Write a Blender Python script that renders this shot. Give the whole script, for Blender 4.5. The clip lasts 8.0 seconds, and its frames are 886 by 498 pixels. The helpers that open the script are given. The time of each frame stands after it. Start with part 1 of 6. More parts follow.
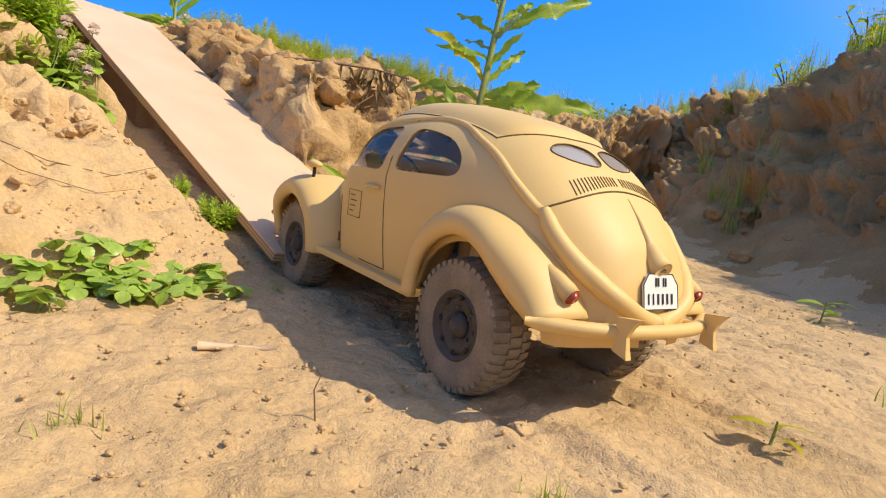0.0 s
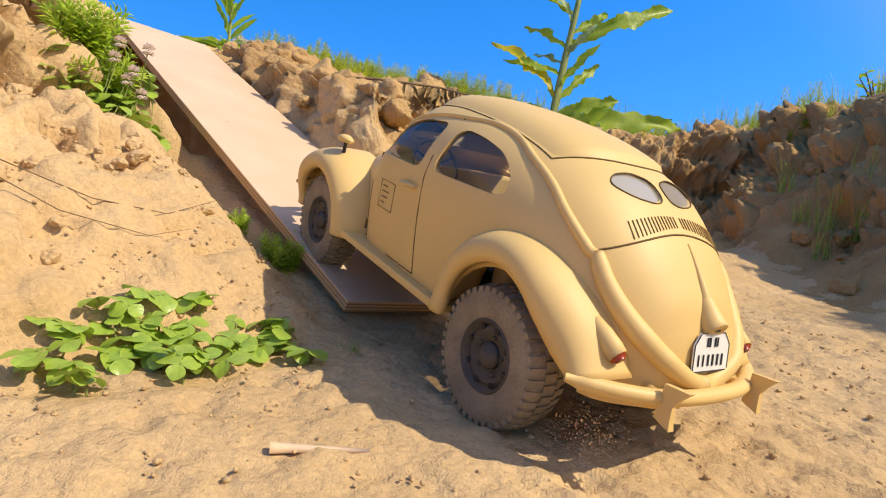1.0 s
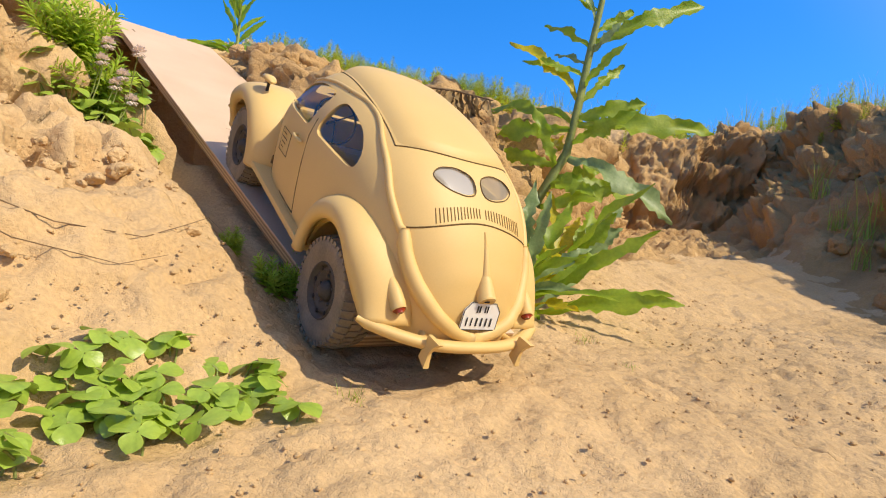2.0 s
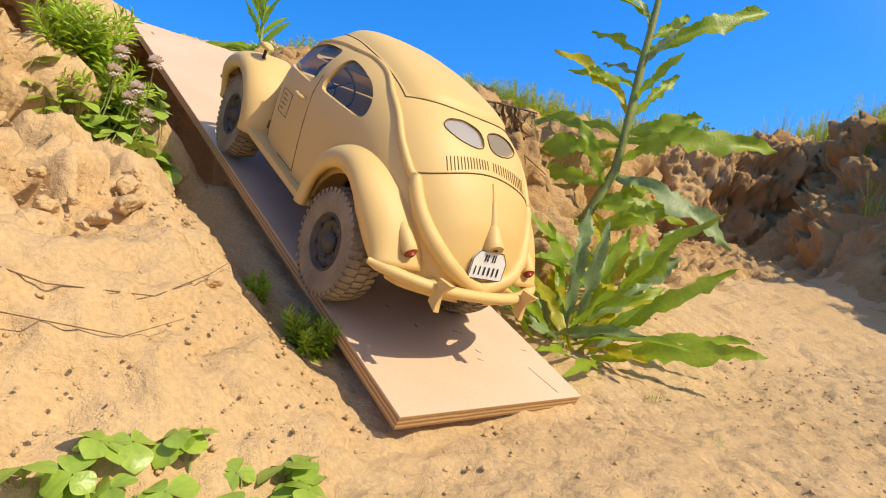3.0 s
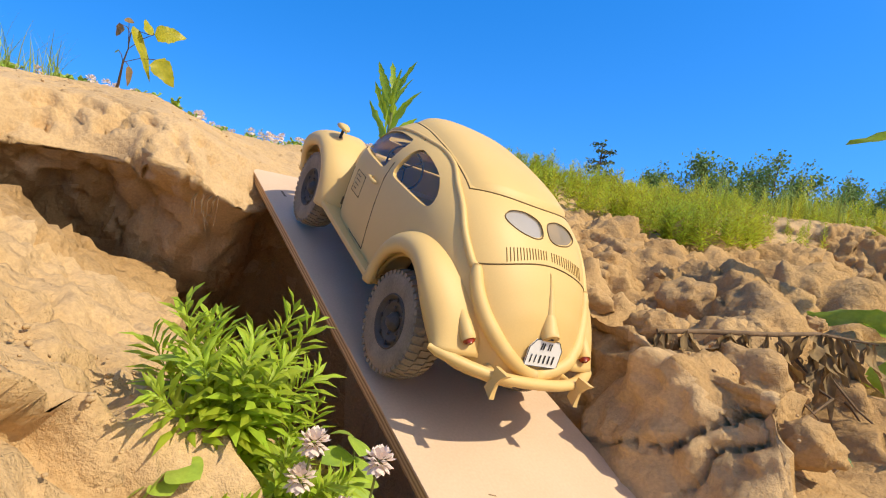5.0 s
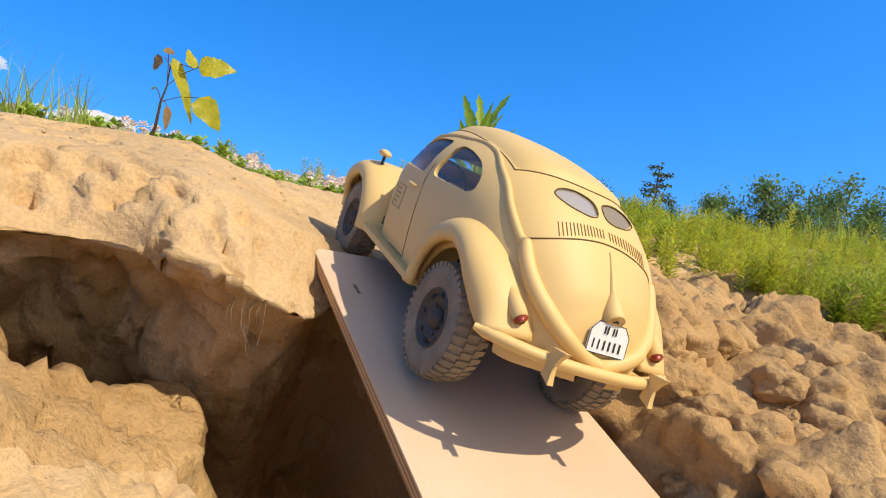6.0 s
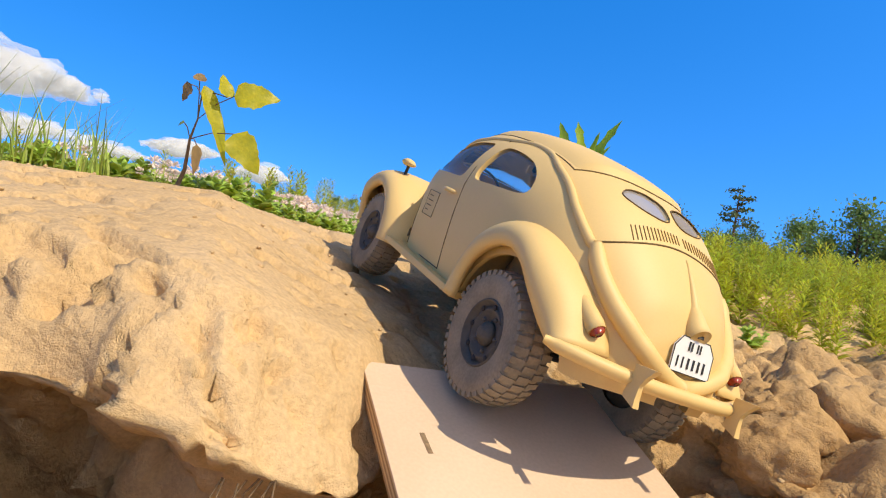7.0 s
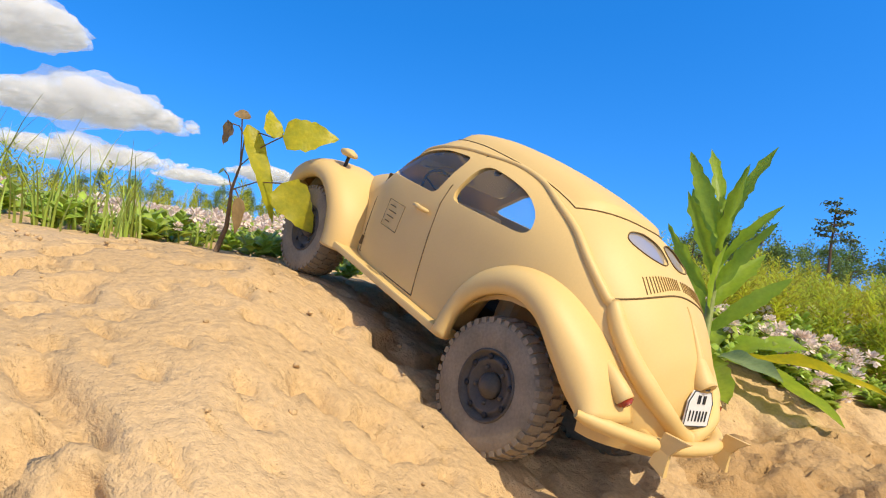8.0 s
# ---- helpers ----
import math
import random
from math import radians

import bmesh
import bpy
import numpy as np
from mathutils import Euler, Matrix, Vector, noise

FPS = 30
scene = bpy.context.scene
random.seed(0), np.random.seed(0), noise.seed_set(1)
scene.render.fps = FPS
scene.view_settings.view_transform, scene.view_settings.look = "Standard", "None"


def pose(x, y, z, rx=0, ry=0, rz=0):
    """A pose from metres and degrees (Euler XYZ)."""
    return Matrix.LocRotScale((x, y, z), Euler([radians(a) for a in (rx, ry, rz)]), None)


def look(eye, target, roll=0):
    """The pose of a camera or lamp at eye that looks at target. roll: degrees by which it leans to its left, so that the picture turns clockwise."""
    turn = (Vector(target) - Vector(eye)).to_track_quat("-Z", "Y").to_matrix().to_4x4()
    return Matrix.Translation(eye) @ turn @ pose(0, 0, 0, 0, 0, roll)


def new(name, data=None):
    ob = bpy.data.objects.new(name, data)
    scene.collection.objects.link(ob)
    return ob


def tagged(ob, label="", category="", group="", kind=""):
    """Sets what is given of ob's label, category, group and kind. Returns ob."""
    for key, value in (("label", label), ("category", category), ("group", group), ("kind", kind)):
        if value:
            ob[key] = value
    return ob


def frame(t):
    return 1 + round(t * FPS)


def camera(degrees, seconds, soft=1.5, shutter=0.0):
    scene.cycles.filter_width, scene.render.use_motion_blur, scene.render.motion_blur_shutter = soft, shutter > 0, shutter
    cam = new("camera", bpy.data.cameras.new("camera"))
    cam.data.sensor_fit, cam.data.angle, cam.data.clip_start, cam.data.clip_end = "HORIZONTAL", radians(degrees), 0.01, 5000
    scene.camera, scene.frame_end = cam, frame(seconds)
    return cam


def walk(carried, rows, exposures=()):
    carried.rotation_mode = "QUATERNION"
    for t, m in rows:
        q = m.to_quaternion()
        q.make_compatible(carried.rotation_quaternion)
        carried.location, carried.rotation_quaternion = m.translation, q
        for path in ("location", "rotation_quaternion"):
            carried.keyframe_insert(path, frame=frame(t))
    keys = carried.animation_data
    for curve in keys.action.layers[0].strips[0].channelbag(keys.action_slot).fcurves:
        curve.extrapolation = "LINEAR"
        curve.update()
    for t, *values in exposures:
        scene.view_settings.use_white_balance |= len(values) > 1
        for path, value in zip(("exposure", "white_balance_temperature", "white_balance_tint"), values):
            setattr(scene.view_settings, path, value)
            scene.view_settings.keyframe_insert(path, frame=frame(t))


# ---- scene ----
cam = camera(74.6, 8.0, soft=1.1)
PATH = [
    (0, (0.3818, 0.1857, 0.5035), (0.3058, 1.1745, 0.3752), 6.61),
    (0.5, (0.3427, 0.2294, 0.5056), (0.2280, 1.2160, 0.3888), 6.04),
    (1, (0.3216, 0.2723, 0.5119), (0.1722, 1.2553, 0.4048), 6.09),
    (1.5, (0.3188, 0.3050, 0.5130), (0.1498, 1.2857, 0.4137), 6.04),
    (1.7, (0.3163, 0.3170, 0.5158), (0.1457, 1.2972, 0.4149), 5.85),
    (2.8, (0.2707, 0.3933, 0.5451), (0.0772, 1.3678, 0.4307), 6.86),
    (3, (0.2564, 0.4080, 0.5503), (0.0576, 1.3819, 0.4405), 6.79),
    (3.5, (0.2035, 0.4517, 0.5829), (-0.0090, 1.4230, 0.4764), 6.79),
    (4, (0.1357, 0.4868, 0.6280), (-0.1022, 1.4530, 0.5294), 6.86),
    (4.5, (0.0408, 0.5557, 0.6964), (-0.2286, 1.5147, 0.6079), 6.68),
    (4.7, (0.0013, 0.5992, 0.7268), (-0.2791, 1.5554, 0.6427), 6.78),
    (5.8, (-0.1851, 0.8204, 0.8107), (-0.5524, 1.7487, 0.7519), 7.48),
    (6, (-0.2126, 0.8579, 0.8204), (-0.5980, 1.7793, 0.7697), 7.34),
    (6.5, (-0.2740, 0.9457, 0.8487), (-0.7104, 1.8447, 0.8127), 7.48),
    (7, (-0.3254, 1.0268, 0.8652), (-0.8184, 1.8964, 0.8392), 7.66),
    (7.5, (-0.3788, 1.0989, 0.8909), (-0.9280, 1.9345, 0.8753), 7.28),
    (8, (-0.4320, 1.1452, 0.9088), (-1.0310, 1.9459, 0.8994), 7.02),
]
walk(cam, [(t, look(eye, target, roll)) for t, eye, target, roll in PATH], exposures=[(0.0, 0.66, 8000, 9), (2.0, 0.60, 8000, 9), (8.0, 0.59, 8000, 9)])
# ---- end of camera ----

# ---- light ----
SUN_TO = Vector((0.665, -0.10, 0.74)).normalized()
world = bpy.data.worlds.new("sky")
scene.world = world
world.use_nodes = True
wt = world.node_tree
sky = wt.nodes.new("ShaderNodeTexSky")
sky.sky_type = "NISHITA"
sky.sun_disc = False
sky.sun_elevation = math.asin(SUN_TO.z)
sky.sun_rotation = math.atan2(SUN_TO.x, SUN_TO.y)
sky.air_density, sky.dust_density, sky.ozone_density = 1.0, 1.5, 3.0
sky.altitude = 2000
deep = wt.nodes.new("ShaderNodeHueSaturation")
deep.inputs["Hue"].default_value = 0.509
# the haze near the ground is thin: the sky is read a little above each direction
way, lift, unit = (wt.nodes.new(k) for k in ("ShaderNodeTexCoord", "ShaderNodeVectorMath", "ShaderNodeVectorMath"))
lift.operation, unit.operation = "ADD", "NORMALIZE"
lift.inputs[1].default_value = (0, 0, 0.28)
wt.links.new(way.outputs["Generated"], lift.inputs[0])
wt.links.new(lift.outputs["Vector"], unit.inputs[0])
wt.links.new(unit.outputs["Vector"], sky.inputs["Vector"])
# deepest blue across from the sun, paler and whiter round it
near_sun = wt.nodes.new("ShaderNodeVectorMath")
near_sun.operation = "DOT_PRODUCT"
near_sun.inputs[1].default_value = SUN_TO
wt.links.new(way.outputs["Generated"], near_sun.inputs[0])
for socket, away, towards in (("Saturation", 1.40, 0.45), ("Value", 1.78, 1.05)):
    fade = wt.nodes.new("ShaderNodeMapRange")
    fade.interpolation_type = "SMOOTHSTEP"
    fade.inputs["From Min"].default_value, fade.inputs["From Max"].default_value = 0.30, 1.0
    fade.inputs["To Min"].default_value, fade.inputs["To Max"].default_value = away, towards
    wt.links.new(near_sun.outputs["Value"], fade.inputs["Value"])
    wt.links.new(fade.outputs["Result"], deep.inputs[socket])
wt.links.new(sky.outputs["Color"], deep.inputs["Color"])
wt.links.new(deep.outputs["Color"], wt.nodes["Background"].inputs["Color"])
wt.nodes["Background"].inputs["Strength"].default_value = 0.15
sun = new("sun", bpy.data.lights.new("sun", "SUN"))
sun.data.energy, sun.data.angle, sun.data.color = 2.75, radians(0.55), (1.0, 0.97, 0.90)
sun.matrix_basis = look((0, 0, 0), -SUN_TO)


# ---- materials ----
def material(name, colour, rough=0.6, metal=0.0, vary=0.25, scale=60.0, bump=0.2, fine=400.0, second=None, translucent=0.0, island=0.0, coat=0.0, depth=0.002):
    """Two scales of noise over a base colour, with a bump of the finer one."""
    m = bpy.data.materials.new(name)
    m.use_nodes = True
    nt = m.node_tree
    n, link = nt.nodes, nt.links.new
    b = n["Principled BSDF"]
    pos = n.new("ShaderNodeTexCoord")
    big, small = n.new("ShaderNodeTexNoise"), n.new("ShaderNodeTexNoise")
    big.inputs["Scale"].default_value, small.inputs["Scale"].default_value = scale, fine
    big.inputs["Detail"].default_value = 5
    small.inputs["Detail"].default_value = 3
    for t in (big, small):
        link(pos.outputs["Object"], t.inputs["Vector"])
    ramp = n.new("ShaderNodeValToRGB")
    c2 = second or tuple(v * (1 - vary) for v in colour)
    ramp.color_ramp.elements[0].position, ramp.color_ramp.elements[1].position = 0.35, 0.68
    ramp.color_ramp.elements[0].color, ramp.color_ramp.elements[1].color = (*c2, 1), (*colour, 1)
    link(big.outputs["Fac"], ramp.inputs["Fac"])
    out = ramp.outputs["Color"]
    mix = n.new("ShaderNodeMix")
    mix.data_type, mix.blend_type = "RGBA", "MULTIPLY"
    mix.inputs["Factor"].default_value = min(1.0, vary * 1.4)
    link(out, mix.inputs[6])
    spread = n.new("ShaderNodeMapRange")
    spread.inputs["From Min"].default_value, spread.inputs["From Max"].default_value = 0.3, 0.7
    spread.inputs["To Min"].default_value, spread.inputs["To Max"].default_value = 0.7, 1.15
    link(small.outputs["Fac"], spread.inputs["Value"])
    link(spread.outputs["Result"], mix.inputs[7])
    out = mix.outputs[2]
    if island:
        info = n.new("ShaderNodeNewGeometry")
        hue = n.new("ShaderNodeHueSaturation")
        mr = n.new("ShaderNodeMapRange")
        mr.inputs["To Min"].default_value, mr.inputs["To Max"].default_value = 1 - island, 1 + island
        mh = n.new("ShaderNodeMapRange")
        mh.inputs["To Min"].default_value, mh.inputs["To Max"].default_value = 0.5 - 0.06 * island, 0.5 + 0.06 * island
        link(info.outputs["Random Per Island"], mr.inputs["Value"])
        link(info.outputs["Random Per Island"], mh.inputs["Value"])
        link(mr.outputs["Result"], hue.inputs["Value"])
        link(mh.outputs["Result"], hue.inputs["Hue"])
        link(out, hue.inputs["Color"])
        out = hue.outputs["Color"]
    link(out, b.inputs["Base Color"])
    b.inputs["Roughness"].default_value, b.inputs["Metallic"].default_value = rough, metal
    b.inputs["Coat Weight"].default_value = coat
    if bump:
        bm_ = n.new("ShaderNodeBump")
        bm_.inputs["Strength"].default_value, bm_.inputs["Distance"].default_value = bump, depth
        link(small.outputs["Fac"], bm_.inputs["Height"])
        link(bm_.outputs["Normal"], b.inputs["Normal"])
    if translucent:
        tr = n.new("ShaderNodeBsdfTranslucent")
        link(out, tr.inputs["Color"])
        ms = n.new("ShaderNodeMixShader")
        ms.inputs["Fac"].default_value = translucent
        link(b.outputs["BSDF"], ms.inputs[1])
        link(tr.outputs["BSDF"], ms.inputs[2])
        link(ms.outputs["Shader"], n["Material Output"].inputs["Surface"])
    return m


def sand_material(name="dry_sand", colour=(0.655, 0.448, 0.245), second=(0.545, 0.362, 0.185), coarse=0.0062):
    m = material(name, colour, 0.95, 0, 0.34, 5.0, 0.0, 330, second=second)
    nt = m.node_tree
    n, link = nt.nodes, nt.links.new
    b = n["Principled BSDF"]
    b.inputs["Specular IOR Level"].default_value = 0.15
    pos = n.new("ShaderNodeNewGeometry")
    for k in [k for k in nt.links if k.from_node.type == "TEX_COORD"]:
        link(pos.outputs["Position"], k.to_socket)
    grain, lump, crumb = n.new("ShaderNodeTexNoise"), n.new("ShaderNodeTexNoise"), n.new("ShaderNodeTexVoronoi")
    grain.inputs["Scale"].default_value, grain.inputs["Detail"].default_value = 900, 4
    lump.inputs["Scale"].default_value, lump.inputs["Detail"].default_value = 55, 7
    lump.inputs["Roughness"].default_value = 0.62
    crumb.inputs["Scale"].default_value = 160
    for t in (grain, lump, crumb):
        link(pos.outputs["Position"], t.inputs["Vector"])
    last = None
    for tex, out, dist, strength in ((grain, "Fac", 0.0014, 0.7), (lump, "Fac", coarse, 0.55), (crumb, "Distance", -0.0026, 0.34)):
        bp = n.new("ShaderNodeBump")
        bp.inputs["Strength"].default_value, bp.inputs["Distance"].default_value = strength, dist
        link(tex.outputs[out], bp.inputs["Height"])
        if last:
            link(last.outputs["Normal"], bp.inputs["Normal"])
        last = bp
    link(last.outputs["Normal"], b.inputs["Normal"])
    return m


def glass_material(name, tint, rough=0.03):
    m = bpy.data.materials.new(name)
    m.use_nodes = True
    n, link = m.node_tree.nodes, m.node_tree.links.new
    n.remove(n["Principled BSDF"])
    tr, gl, mx, fr = (n.new("ShaderNode" + k) for k in ("BsdfTransparent", "BsdfGlossy", "MixShader", "Fresnel"))
    tr.inputs["Color"].default_value = (*tint, 1)
    gl.inputs["Roughness"].default_value = rough
    fr.inputs["IOR"].default_value = 1.5
    link(fr.outputs["Fac"], mx.inputs["Fac"])
    link(tr.outputs["BSDF"], mx.inputs[1])
    link(gl.outputs["BSDF"], mx.inputs[2])
    link(mx.outputs["Shader"], n["Material Output"].inputs["Surface"])
    return m


def milky_material(name, tint, film, amount):
    m = glass_material(name, tint, 0.06)
    n, link = m.node_tree.nodes, m.node_tree.links.new
    df, mx = n.new("ShaderNodeBsdfDiffuse"), n.new("ShaderNodeMixShader")
    df.inputs["Color"].default_value = (*film, 1)
    mx.inputs["Fac"].default_value = amount
    out = n["Material Output"].inputs["Surface"]
    link(out.links[0].from_socket, mx.inputs[1])
    link(df.outputs["BSDF"], mx.inputs[2])
    link(mx.outputs["Shader"], out)
    return m


def ply_edge_material():
    m = material("plywood_edge", (0.52, 0.30, 0.12), 0.8, 0, 0.3, 30, 0.3, 300)
    nt = m.node_tree
    n, link = nt.nodes, nt.links.new
    pos, wave = n.new("ShaderNodeTexCoord"), n.new("ShaderNodeTexWave")
    wave.bands_direction = "Z"
    wave.inputs["Scale"].default_value, wave.inputs["Distortion"].default_value = 95, 1.0
    link(pos.outputs["Object"], wave.inputs["Vector"])
    ramp = n.new("ShaderNodeValToRGB")
    ramp.color_ramp.elements[0].color, ramp.color_ramp.elements[1].color = (0.32, 0.17, 0.065, 1), (0.64, 0.42, 0.20, 1)
    link(wave.outputs["Fac"], ramp.inputs["Fac"])
    link(ramp.outputs["Color"], n["Principled BSDF"].inputs["Base Color"])
    return m


SAND = sand_material()
CLAY_AND_LIP_SHADE = sand_material("brown_clay_and_lip_shade", (0.58, 0.375, 0.180), (0.46, 0.280, 0.125), 0.013)
LOAM_AND_SHADE = sand_material("brown_loam_and_shade", (0.56, 0.345, 0.15), (0.42, 0.245, 0.105), 0.016)
PAINT = material("sand_yellow_paint", (0.70, 0.475, 0.185), 0.55, 0, 0.06, 14, 0.03, 900, second=(0.67, 0.45, 0.171), depth=0.0003)
SEAM = material("seam_gap", (0.15, 0.09, 0.03), 0.9, 0, 0.2, 40, 0)
RUBBER = material("dusty_rubber", (0.33, 0.255, 0.165), 0.92, 0, 0.35, 45, 0.3, 500, second=(0.22, 0.172, 0.112), depth=0.0008)
RIM = material("dark_painted_steel", (0.105, 0.085, 0.062), 0.7, 0.0, 0.3, 60, 0.1, 500)
BLACK = material("black_plastic", (0.02, 0.018, 0.016), 0.6, 0, 0.3, 60, 0.1, 300)
# a thin pale film in the panes stands in for their bright reflections
GLASS = milky_material("sheen_film_window_glass", (0.97, 0.98, 0.98), (0.80, 0.74, 0.62), 0.06)
REARGLASS = milky_material("milky_window_glass", (0.62, 0.58, 0.52), (0.50, 0.42, 0.31), 0.45)
REDLENS = material("red_lens", (0.35, 0.04, 0.015), 0.25, 0, 0.2, 80, 0)
WHITE = material("white_enamel", (0.80, 0.79, 0.76), 0.45, 0, 0.06, 90, 0)
INK = material("black_ink", (0.03, 0.03, 0.03), 0.7, 0, 0.2, 80, 0)
SLOT_SHADE = material("louvre_slot_shade", (0.30, 0.185, 0.06), 0.9, 0, 0.2, 40, 0)
STENCIL = material("brown_stencil", (0.16, 0.10, 0.03), 0.8, 0, 0.2, 80, 0)
SEATS = material("cream_seat_vinyl", (0.42, 0.30, 0.16), 0.7, 0, 0.15, 40, 0.1, 300)
PLY = material("birch_plywood", (0.70, 0.505, 0.345), 0.62, 0, 0.14, 9, 0.12, 420, second=(0.64, 0.445, 0.29), depth=0.0006)
PLYEDGE = ply_edge_material()
LEAF = material("weed_leaf", (0.40, 0.53, 0.05), 0.40, 0, 0.25, 60, 0.3, 260, second=(0.28, 0.43, 0.04), translucent=0.55, island=0.12)
LEAFGREY = material("grey_green_leaf", (0.31, 0.41, 0.17), 0.45, 0, 0.3, 60, 0.3, 260, second=(0.21, 0.31, 0.11), translucent=0.35, island=0.12)
FERNLEAF = material("feathery_leaf", (0.52, 0.64, 0.07), 0.5, 0, 0.25, 90, 0.1, 300, second=(0.38, 0.52, 0.05), translucent=0.5, island=0.2)
CLOVERLEAF = material("clover_leaf", (0.45, 0.57, 0.09), 0.36, 0, 0.3, 90, 0.2, 300, second=(0.31, 0.45, 0.07), translucent=0.28, island=0.3)
YELLOWLEAF = material("yellowing_leaf", (0.62, 0.52, 0.03), 0.42, 0, 0.3, 90, 0.25, 260, second=(0.44, 0.42, 0.03), translucent=0.5, island=0.25)
DRYLEAF = material("withered_leaf", (0.33, 0.21, 0.09), 0.8, 0, 0.4, 80, 0.3, 260, translucent=0.15, island=0.3)
STEM = material("weed_stem", (0.27, 0.32, 0.08), 0.6, 0, 0.3, 80, 0.2, 300)
TWIG = material("dry_twig", (0.24, 0.15, 0.08), 0.9, 0, 0.4, 100, 0.4, 500)
BLADE = material("grass_blade", (0.42, 0.50, 0.09), 0.5, 0, 0.2, 20, 0.0, 100, translucent=0.45, island=0.35)
FIELD = material("field_weed_leaf", (0.62, 0.60, 0.06), 0.5, 0, 0.25, 6, 0.0, 60, second=(0.36, 0.44, 0.05), translucent=0.55, island=0.35)
PETAL = material("clover_petal", (0.92, 0.76, 0.66), 0.7, 0, 0.15, 200, 0.0, 400, translucent=0.22, island=0.12)
TREELEAF = material("tree_leaf", (0.20, 0.31, 0.07), 0.6, 0, 0.3, 0.6, 0.0, 5, second=(0.13, 0.22, 0.05), translucent=0.3, island=0.35)
PINELEAF = material("pine_needles", (0.10, 0.16, 0.06), 0.7, 0, 0.3, 0.6, 0.0, 5, translucent=0.1, island=0.35)
BARK = material("bark", (0.14, 0.09, 0.06), 0.9, 0, 0.4, 8, 0.3, 40)
CLOUD = material("cloud_white", (0.58, 0.59, 0.60), 1.0, 0, 0.02, 0.02, 0.0, 1)
# an added glow lifts the shaded undersides of the puffs
CLOUD.node_tree.nodes["Principled BSDF"].inputs["Emission Color"].default_value = (0.80, 0.86, 0.95, 1)
CLOUD.node_tree.nodes["Principled BSDF"].inputs["Emission Strength"].default_value = 0.20
CLOUD.node_tree.nodes["Principled BSDF"].inputs["Alpha"].default_value = 0.24


# ---- mesh helpers ----
def mesh_of(name, verts, faces, mat=None, smooth=True):
    me = bpy.data.meshes.new(name)
    me.from_pydata([tuple(v) for v in verts], [], [tuple(f) for f in faces])
    me.validate()
    if mat:
        me.materials.append(mat)
    if smooth:
        me.polygons.foreach_set("use_smooth", [True] * len(me.polygons))
    me.update()
    return me


def part(name, me, parent=None, label="", m=None, mat=None):
    """Links a mesh (or a bmesh) as one object under a thing or a part."""
    if isinstance(me, bmesh.types.BMesh):
        data = bpy.data.meshes.new(name)
        me.to_mesh(data)
        me.free()
        me = data
        me.polygons.foreach_set("use_smooth", [True] * len(me.polygons))
    if mat and not me.materials:
        me.materials.append(mat)
    ob = new(name, me)
    if parent is not None:
        ob.parent = parent
    if m is not None:
        ob.matrix_basis = m
    if label:
        ob["label"] = label
    return ob


def thing(name, label, category, group="", kind=""):
    return tagged(new(name), label, category, group, kind)


def curve_at(xs, ys, x):
    """Smooth interpolation through the knots (Catmull-Rom with uneven spacing)."""
    xs, ys = np.asarray(xs, float), np.asarray(ys, float)
    d = np.gradient(ys, xs)
    x = np.clip(np.asarray(x, float), xs[0], xs[-1])
    i = np.clip(np.searchsorted(xs, x) - 1, 0, len(xs) - 2)
    h = xs[i + 1] - xs[i]
    t = (x - xs[i]) / h
    return ((2 * t**3 - 3 * t**2 + 1) * ys[i] + (t**3 - 2 * t**2 + t) * h * d[i] + (-2 * t**3 + 3 * t**2) * ys[i + 1] + (t**3 - t**2) * h * d[i + 1])


def grid_faces(nu, nv, close_u=False, close_v=False):
    f = []
    for i in range(nu if close_u else nu - 1):
        for j in range(nv if close_v else nv - 1):
            i2, j2 = (i + 1) % nu, (j + 1) % nv
            f.append((i * nv + j, i2 * nv + j, i2 * nv + j2, i * nv + j2))
    return f


def tube(path, radius, sides=8, mat=None, name="tube", squash=1.0):
    """A closed tube along a path, whose radius may be a list."""
    pts = [Vector(p) for p in path]
    rs = radius if isinstance(radius, (list, tuple, np.ndarray)) else [radius] * len(pts)
    verts, ref = [], Vector((0.123, 0.31, 0.94))
    for i, p in enumerate(pts):
        d = (pts[min(i + 1, len(pts) - 1)] - pts[max(i - 1, 0)]).normalized()
        s = d.cross(ref).normalized()
        u = s.cross(d)
        for k in range(sides):
            a = 2 * math.pi * k / sides
            verts.append(p + (s * math.cos(a) + u * math.sin(a) * squash) * rs[i])
    faces = grid_faces(len(pts), sides, close_v=True)
    faces += [tuple(range(sides))[::-1], tuple((len(pts) - 1) * sides + k for k in range(sides))]
    return mesh_of(name, verts, faces, mat)


def lathe(profile, sides=32, mat=None, name="lathe", cap=True):
    """Turns (x, r) pairs round the x axis; the first and last rings are closed."""
    verts = []
    for x, r in profile:
        for k in range(sides):
            a = 2 * math.pi * k / sides
            verts.append((x, r * math.cos(a), r * math.sin(a)))
    faces = grid_faces(len(profile), sides, close_v=True)
    if cap:
        faces += [tuple(range(sides)), tuple((len(profile) - 1) * sides + k for k in range(sides))[::-1]]
    return mesh_of(name, verts, faces, mat)


